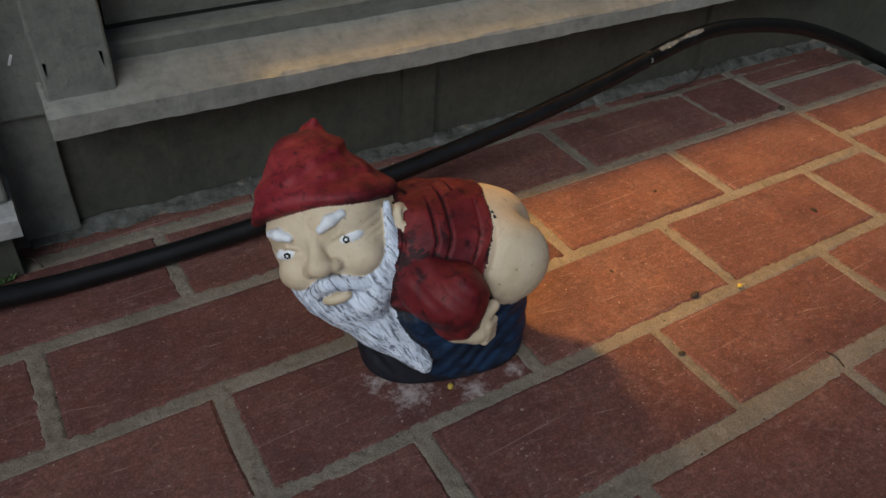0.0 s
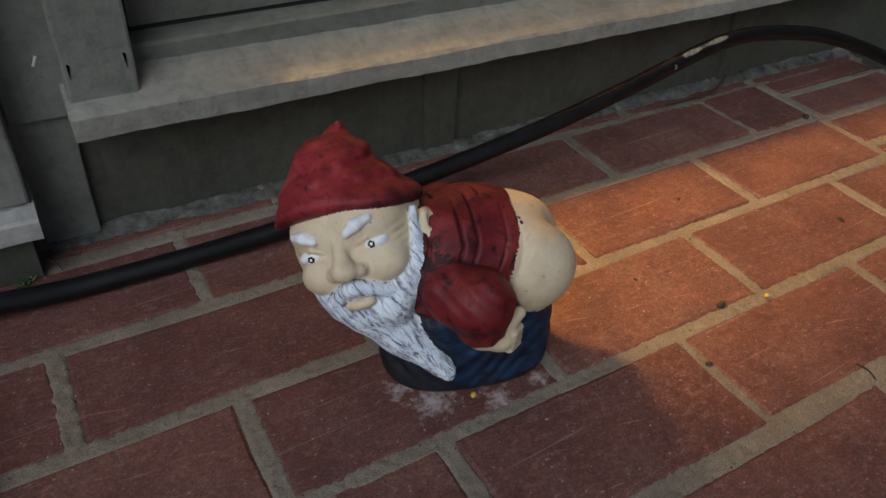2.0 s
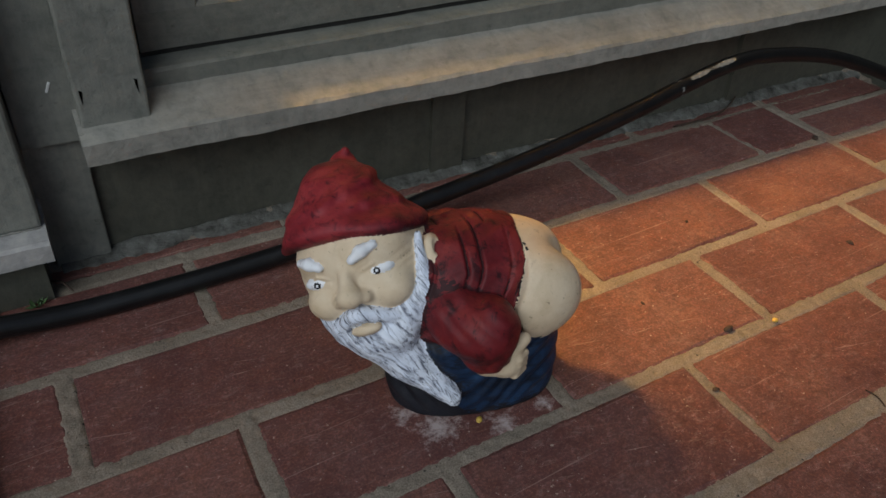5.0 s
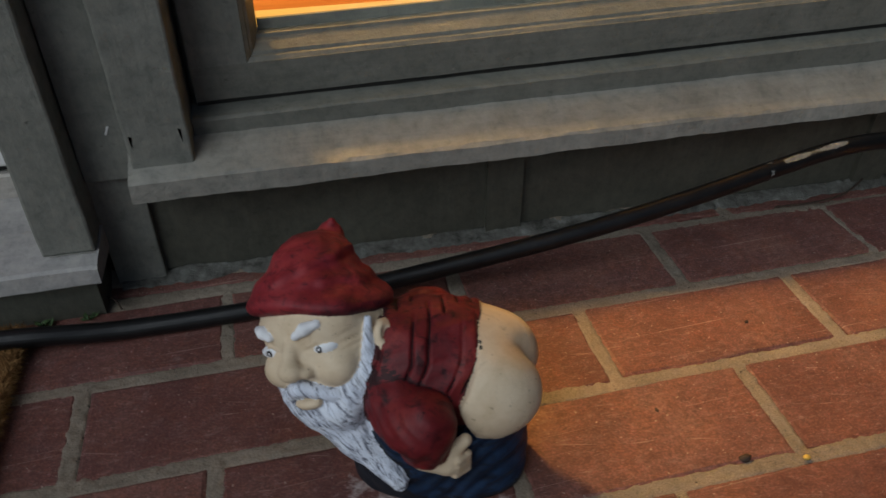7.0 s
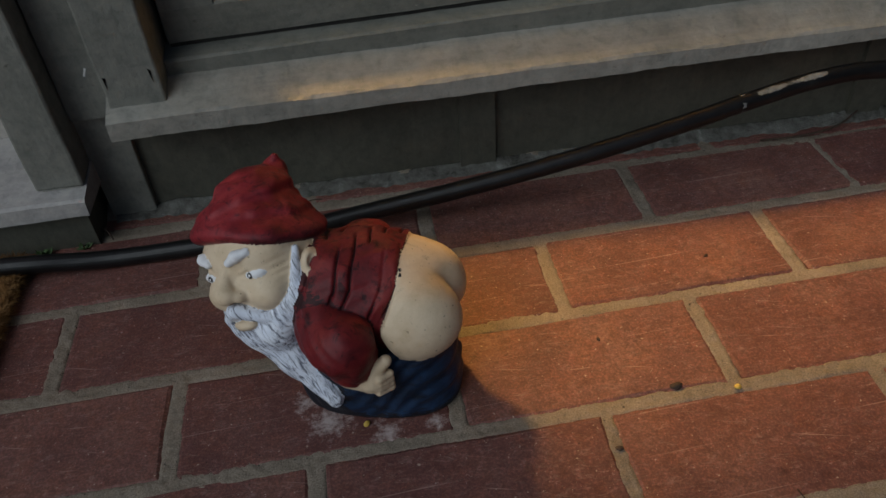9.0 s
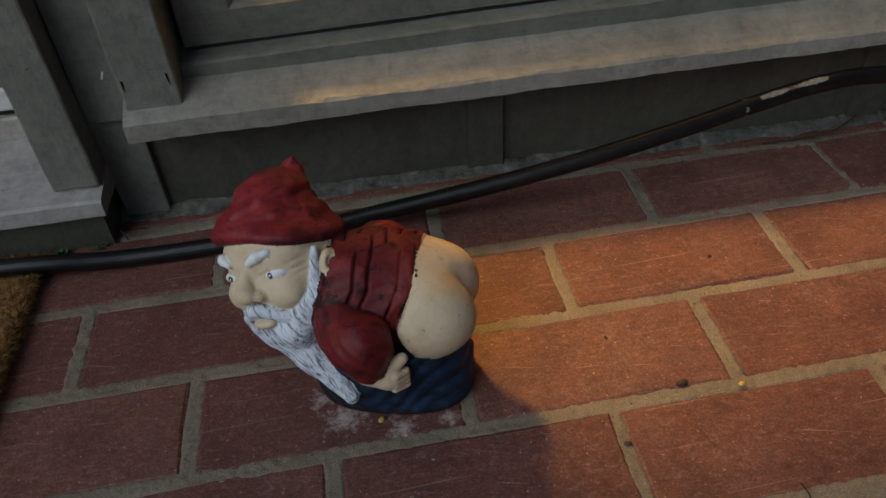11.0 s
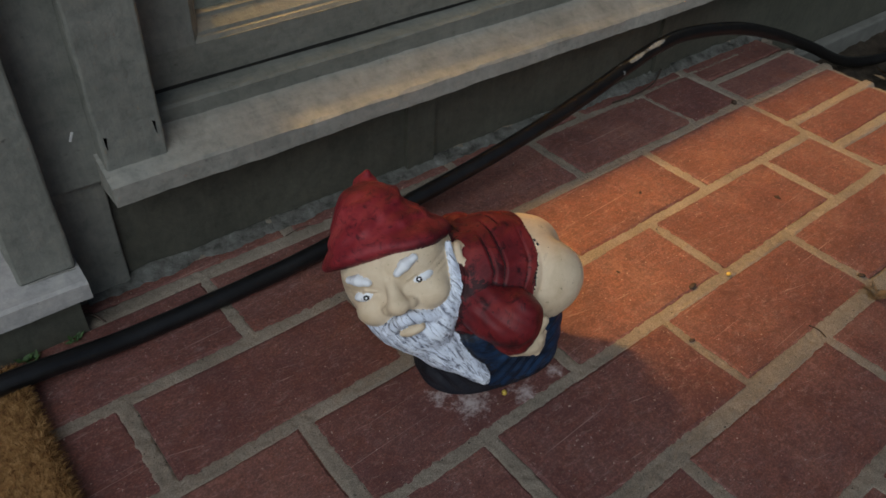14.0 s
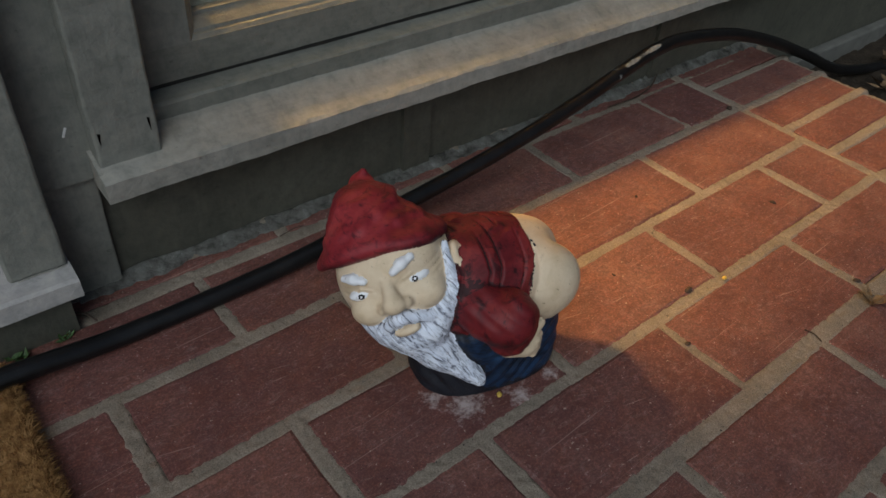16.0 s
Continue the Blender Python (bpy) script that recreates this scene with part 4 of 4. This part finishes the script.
def gnome():
    lo, hi, step = np.array((0.022, -0.318, -0.003)), np.array((0.262, -0.122, 0.170)), 0.00095
    dims = np.ceil((hi - lo) / step).astype(int)
    xs, ys, zs = [lo[i] + step * np.arange(dims[i]) for i in range(3)]
    vals = np.empty(tuple(dims), dtype=np.float32)
    for k in range(0, dims[0], 24):
        g = np.stack(np.meshgrid(xs[k:k + 24], ys, zs, indexing="ij"), -1)
        vals[k:k + 24] = gnome_field(g)[0]
    inside = vals < 0
    n = dims - 1
    acc = np.zeros((*n, 3), dtype=np.float32)
    cnt = np.zeros(tuple(n), dtype=np.float32)

    def corner(a, o):
        return a[o[0]:o[0] + n[0], o[1]:o[1] + n[1], o[2]:o[2] + n[2]]

    for ax in range(3):
        for o1 in (0, 1):
            for o2 in (0, 1):
                a = [0, 0, 0]
                others = [i for i in range(3) if i != ax]
                a[others[0]], a[others[1]] = o1, o2
                b = list(a)
                b[ax] = 1
                va, vb = corner(vals, a), corner(vals, b)
                cross = (va < 0) != (vb < 0)
                t = np.where(cross, va / np.where(cross, va - vb, 1), 0)
                cnt += cross
                for i in range(3):
                    acc[..., i] += np.where(cross, a[i] + (t if i == ax else 0), 0)
    used = cnt > 0
    index = np.full(tuple(n), -1, dtype=np.int64)
    index[used] = np.arange(used.sum())
    cells = np.argwhere(used)
    verts = lo + step * (cells + acc[used] / cnt[used][:, None])
    quads = []
    for ax in range(3):
        b, c = [(1, 2), (2, 0), (0, 1)][ax]
        sl0, sl1 = [slice(1, -1)] * 3, [slice(1, -1)] * 3
        sl0[ax], sl1[ax] = slice(0, -1), slice(1, None)
        v0, v1 = inside[tuple(sl0)], inside[tuple(sl1)]
        e = np.argwhere(v0 != v1)
        flip = v0[v0 != v1]
        e = e + 1
        e[:, ax] -= 1
        db, dc = np.eye(3, dtype=int)[b], np.eye(3, dtype=int)[c]
        ring = [index[tuple((e - db - dc).T)], index[tuple((e - dc).T)], index[tuple(e.T)], index[tuple((e - db).T)]]
        q = np.stack(ring, 1)
        q[~flip] = q[~flip][:, ::-1]
        quads.append(q)
    quads = np.concatenate(quads)
    quads = quads[(quads >= 0).all(1)]
    # slide the corners onto the exact surface
    for _ in range(2):
        d0 = gnome_field(verts)[0]
        e = 0.0004
        g = np.stack([gnome_field(verts + np.eye(3)[i] * e)[0] - d0 for i in range(3)], 1) / e
        g /= np.maximum(np.linalg.norm(g, axis=1, keepdims=True), 0.3)
        verts = verts - np.clip(d0, -0.0006, 0.0006)[:, None] * g
    me = bpy.data.meshes.new("garden_gnome")
    me.vertices.add(len(verts))
    me.vertices.foreach_set("co", verts.astype(np.float32).ravel())
    me.loops.add(len(quads) * 4)
    me.loops.foreach_set("vertex_index", quads.astype(np.int32).ravel())
    me.polygons.add(len(quads))
    me.polygons.foreach_set("loop_start", np.arange(0, len(quads) * 4, 4, dtype=np.int32))
    mid = verts[quads].mean(1)
    reg = gnome_field(mid)[1]
    stack = np.stack([reg["hat"], reg["skin"], reg["beard"], reg["shirt"], reg["blue"], np.full(len(mid), 9.0), reg["brow"]], 1)
    slot = stack.argmin(1)
    slot[(slot == BLUE) & (reg["black"] < 0)] = BLACK
    on_eye = reg["eye"] < 0.0006
    slot[on_eye & (reg["pup"] < 0.0023)] = PUPIL
    slot[on_eye & (reg["pup"] < 0.0009)] = BROW
    jag = 0.0004 * np.sin(mid[:, 2] * 1700 + 3 * np.sin(mid[:, 1] * 900)) + 0.0003 * np.sin(mid[:, 1] * 4300 + mid[:, 2] * 2900)
    slot[(slot == SKIN) & (reg["shirt"] < 0.0010 + jag) & (np.abs(reg["hem"]) < 0.003) & (mid[:, 0] > 0.15) & (mid[:, 2] > 0.078)] = BLACK
    slot[(slot == SKIN) & (reg["blue"] < 0.0009 + jag) & (mid[:, 0] > 0.18)] = BLACK
    # dark outlines in seams, cloth grooves, at the foot and between painted areas, uneven
    line_width = 0.0014 + 0.0008 * np.sin(mid[:, 2] * 420 + 3 * np.sin(mid[:, 0] * 260)) + 2 * jag
    slot[(slot == SHIRT) & (reg["seam"] < 0.9 * line_width) & (mid[:, 2] < 0.125)] = OUTLINE
    slot[(slot == SHIRT) & (np.minimum(reg["beard"], 1.6 * reg["hat"]) < 2.4 * line_width)] = OUTLINE
    slot[(slot == SHIRT) & (reg["blue"] < 0.8 * line_width)] = OUTLINE
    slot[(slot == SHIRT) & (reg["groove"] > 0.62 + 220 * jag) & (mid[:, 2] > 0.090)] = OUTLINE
    slot[((slot == SHIRT) | (slot == OUTLINE)) & (reg["hem"] < -0.0022) & (mid[:, 2] > 0.095)] = SKIN
    slot[(slot == BLUE) & (np.minimum(reg["beard"], reg["shirt"]) < 2.4 * line_width)] = BLACK
    slot[(slot == BLUE) & (mid[:, 2] < 0.004 + 2 * line_width)] = BLACK
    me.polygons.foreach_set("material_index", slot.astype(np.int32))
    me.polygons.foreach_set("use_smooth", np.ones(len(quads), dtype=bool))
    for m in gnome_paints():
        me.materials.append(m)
    me.update(calc_edges=True)
    me.validate()
    tagged(new("garden_gnome", me), "painted cast garden gnome bending over in red hat and white beard", "statue")


gnome()


# ---------------------------------------------------------------- doormat
def doormat():
    """A slab of coir with a pelt of short bristles."""
    x0, x1, y0, y1, top = -0.92, -0.160, -0.47, -0.045, 0.013
    mat_ob = empty("doormat", "brown coir doormat with a fuzzy edge before the door", "doormat", "", ((x0 + x1) / 2, (y0 + y1) / 2, 0))
    bm = box(x0, x1, y0, y1, 0.0005, top, 0.004)
    slab = part("slab", bm, COIR)
    rng = random.Random(5)
    bm = bmesh.new()

    def blade(p, d, ln, wd):
        sd = d.cross(Vector((rng.uniform(-1, 1), rng.uniform(-1, 1), 0.3))).normalized() * wd
        bm.faces.new((bm.verts.new(p - sd), bm.verts.new(p + sd), bm.verts.new(p + d * ln + sd * 0.3)))

    for _ in range(26000):
        x = x1 - 0.26 * rng.random() ** 1.6
        y = rng.uniform(y0, y1)
        d = Vector((rng.gauss(0, 0.5), rng.gauss(0, 0.5), 1)).normalized()
        blade(Vector((x, y, top - 0.002)), d, rng.uniform(0.004, 0.009), 0.0005)
    for _ in range(3500):
        y = rng.uniform(y0, y1)
        d = Vector((1, rng.gauss(0, 0.6), rng.gauss(0.2, 0.5))).normalized()
        blade(Vector((x1 - 0.001, y, rng.uniform(0.002, top))), d, rng.uniform(0.004, 0.011), 0.00045)
    for _ in range(1500):
        x = x1 - 0.26 * rng.random()
        d = Vector((rng.gauss(0, 0.6), 1, rng.gauss(0.2, 0.5))).normalized()
        blade(Vector((x, y1 - 0.001, rng.uniform(0.002, top))), d, rng.uniform(0.004, 0.010), 0.00045)
    pile = part("bristle", bm, COIR)
    pile["kind"] = "stuff"
    for ob in (slab, pile):
        ob.parent = mat_ob
        ob.matrix_parent_inverse = mat_ob.matrix_basis.inverted()


doormat()


# ---------------------------------------------------------------- litter on the bricks
def litter(name, bm, mat, at, label, category, turn=0, group=""):
    ob = part(name, bm, mat, None, "", True)
    ob.matrix_world = pose(*at, 0, 0, turn)
    tagged(ob, label, category, group)
    return ob


for i, (x, y) in enumerate(((0.424, -0.3105), (0.146, -0.291))):
    litter("seed", lump(0.0023, (1.25, 0.95, 0.8), 0.2, i), SEED, (x, y, 0.0017), "small yellow seed lying on the brick paving", "seed", 40 * i, "fallen seeds")
for i, (x, y, s) in enumerate(((0.380, -0.3005, 0.0034), (0.728, -0.102, 0.0040), (0.582, -0.263, 0.0026), (0.321, -0.345, 0.0022), (0.46, -0.167, 0.0016), (0.337, -0.244, 0.0016), (0.533, -0.390, 0.003))):
    litter("debris_crumb", lump(s, (1.4, 0.9, 0.6), 0.5, i + 4), DEBRIS, (x, y, s * 0.4), "dark crumb of dirt lying on the brick paving", "debris", 55 * i, "crumbs of dirt")
for i, (pts, r) in enumerate((([(0.585, -0.012, 0.004), (0.63, -0.016, 0.006), (0.67, -0.010, 0.008), (0.70, 0.004, 0.014)], 0.0011), ([(-0.098, -0.012, 0.006), (-0.090, -0.020, 0.008), (-0.084, -0.030, 0.004)], 0.0009), ([(0.4255, -0.397, 0.001), (0.4265, -0.406, 0.0018), (0.4243, -0.4146, 0.001)], 0.0006), ([(0.10, -0.013, 0.003), (0.112, -0.020, 0.012), (0.122, -0.024, 0.014)], 0.0006))):
    ob = tagged(part("twig", tube(pts, r, 6, 0.1), DEBRIS, None, "", True), "thin dark twig lying on the paving", "twig", "fallen twigs")


def leaf_clump(at, count, size, mat, name, label, category, seed, upright=0.4):
    rng = random.Random(seed)
    bm = bmesh.new()
    for _ in range(count):
        a = rng.uniform(0, 2 * math.pi)
        d = Vector((math.cos(a), math.sin(a), rng.uniform(0.05, upright))).normalized()
        sd = Vector((-math.sin(a), math.cos(a), rng.uniform(-0.4, 0.4))) * size * rng.uniform(0.14, 0.26)
        p = Vector((rng.gauss(0, size * 0.25), rng.gauss(0, size * 0.25), 0.001))
        ln = size * rng.uniform(0.6, 1.2)
        a0, a1, a2, a3 = p, p + d * ln * 0.5 + sd, p + d * ln + Vector((0, 0, size * rng.uniform(-0.1, 0.25))), p + d * ln * 0.5 - sd
        mid = p + d * ln * 0.5 + Vector((0, 0, -size * 0.06))
        vs = [bm.verts.new(q) for q in (a0, a1, a2, a3, mid)]
        for i in range(4):
            bm.faces.new((vs[i], vs[(i + 1) % 4], vs[4]))
    ob = part(name, bm, mat)
    ob.location = at
    tagged(ob, label, category)


leaf_clump((0.515, -0.414, 0.0), 12, 0.016, LEAF_DRY, "dry_leaf_tuft", "curled tuft of dry brown leaves on the bricks", "leaf litter", 3, 0.8)
leaf_clump((-0.150, -0.036, 0.0), 14, 0.010, WEED, "weed", "tiny green weed growing at the door threshold", "weed", 4, 0.9)
leaf_clump((-0.112, -0.034, 0.0), 10, 0.008, WEED, "weed", "tiny green weed growing in the mortar joint", "weed", 6, 0.9)
for k, (x, y) in enumerate(((1.04, -0.12), (1.12, -0.20), (1.20, -0.12), (1.08, -0.28), (1.32, -0.08))):
    leaf_clump((x, y, -0.088), 16, 0.03, LEAF_DRY, "dry_leaf_tuft", "dark dry leaf litter lying on the soil", "leaf litter", 20 + k, 0.5)


# ---------------------------------------------------------------- bricks, last
def brick_mesh(lx, ly, seed):
    """A paver with worn, slightly uneven edges and a chamfered top."""
    rng = random.Random(seed)
    bm = bmesh.new()
    hx, hy = lx / 2, ly / 2
    outline = [(-hx, -hy), (-hx * 0.35, -hy), (hx * 0.3, -hy), (hx, -hy), (hx, 0), (hx, hy), (hx * 0.35, hy), (-hx * 0.3, hy), (-hx, hy), (-hx, 0)]
    outline = [(x + rng.gauss(0, 0.0009), y + rng.gauss(0, 0.0009)) for x, y in outline]
    c = 0.0028
    low = [bm.verts.new((x, y, -0.045)) for x, y in outline]
    up = [bm.verts.new((x, y, -0.0013 + rng.gauss(0, 0.0004))) for x, y in outline]
    top = [bm.verts.new((x * (1 - c / hx), y * (1 - c / hy), rng.gauss(0, 0.00025))) for x, y in outline]
    k = len(outline)
    for j in range(k):
        i = (j + 1) % k
        bm.faces.new((low[j], low[i], up[i], up[j]))
        bm.faces.new((up[j], up[i], top[i], top[j]))
    bm.faces.new(top)
    return mesh_of(bm, "brick", BRICK)


JOINT = 0.0105
FULL = [brick_mesh(GAP_L - JOINT, GAP_W - JOINT, 100 + i) for i in range(9)]
HALF = [brick_mesh(GAP_L / 2 - JOINT, GAP_W - JOINT, 200 + i) for i in range(3)]
THIN = [brick_mesh(GAP_L - JOINT, 0.022, 300 + i) for i in range(3)]
EDGE = [brick_mesh(0.188, 0.0525, 400 + i) for i in range(4)]
brick_rng = random.Random(77)
BORDER = X0 + 3.5 * GAP_L


def lay(me, x, y, z=0.0, turn=0.0):
    ob = new("brick", me)
    ob.parent = pavement
    if y < Y0:
        y, turn = y + SKEW * (x - 0.28), turn + math.degrees(SKEW)
    ob.matrix_basis = pose(x + brick_rng.gauss(0, 0.0008), y + brick_rng.gauss(0, 0.0008), z + brick_rng.gauss(0, 0.0003), brick_rng.gauss(0, 0.06), brick_rng.gauss(0, 0.04), turn + brick_rng.gauss(0, 0.25))


for row in range(0, 15):
    y = Y0 - GAP_W * (row + 0.5) - (0.006 if row > 3 else 0.0)
    shift = 0.0 if row % 2 == 0 else 0.5
    if row == 0:
        shift = 0.0
    k = -8
    while True:
        left = X0 + (k + shift) * GAP_L
        k += 1
        if left + GAP_L * 0.6 > BORDER + 0.02:
            break
        if left + GAP_L > BORDER + 0.02:
            lay(HALF[k % 3], left + GAP_L / 4, y)
            break
        lay(FULL[brick_rng.randrange(9)], left + GAP_L / 2 + (0.0065 if row == 0 else 0.0015 if row == 1 else 0.0), y)
    if left + GAP_L * 0.6 > BORDER + 0.02 and left + 0.05 < BORDER:
        lay(HALF[row % 3], left + GAP_L / 4, y)
# cut row against the wall
for k in range(-3, 4):
    lay(THIN[k % 3], X0 + (k + 0.5 + 0.5) * GAP_L if k < 3 else X0 + 3.2 * GAP_L, Y0 + JOINT / 2 + 0.0112, 0.0) if k < 3 else None
# bricks on edge along the border
for k in range(0, 21):
    lay(EDGE[k % 4], BORDER + 0.010 + 0.094, 0.010 - 0.065 * (k + 0.5), 0.0)
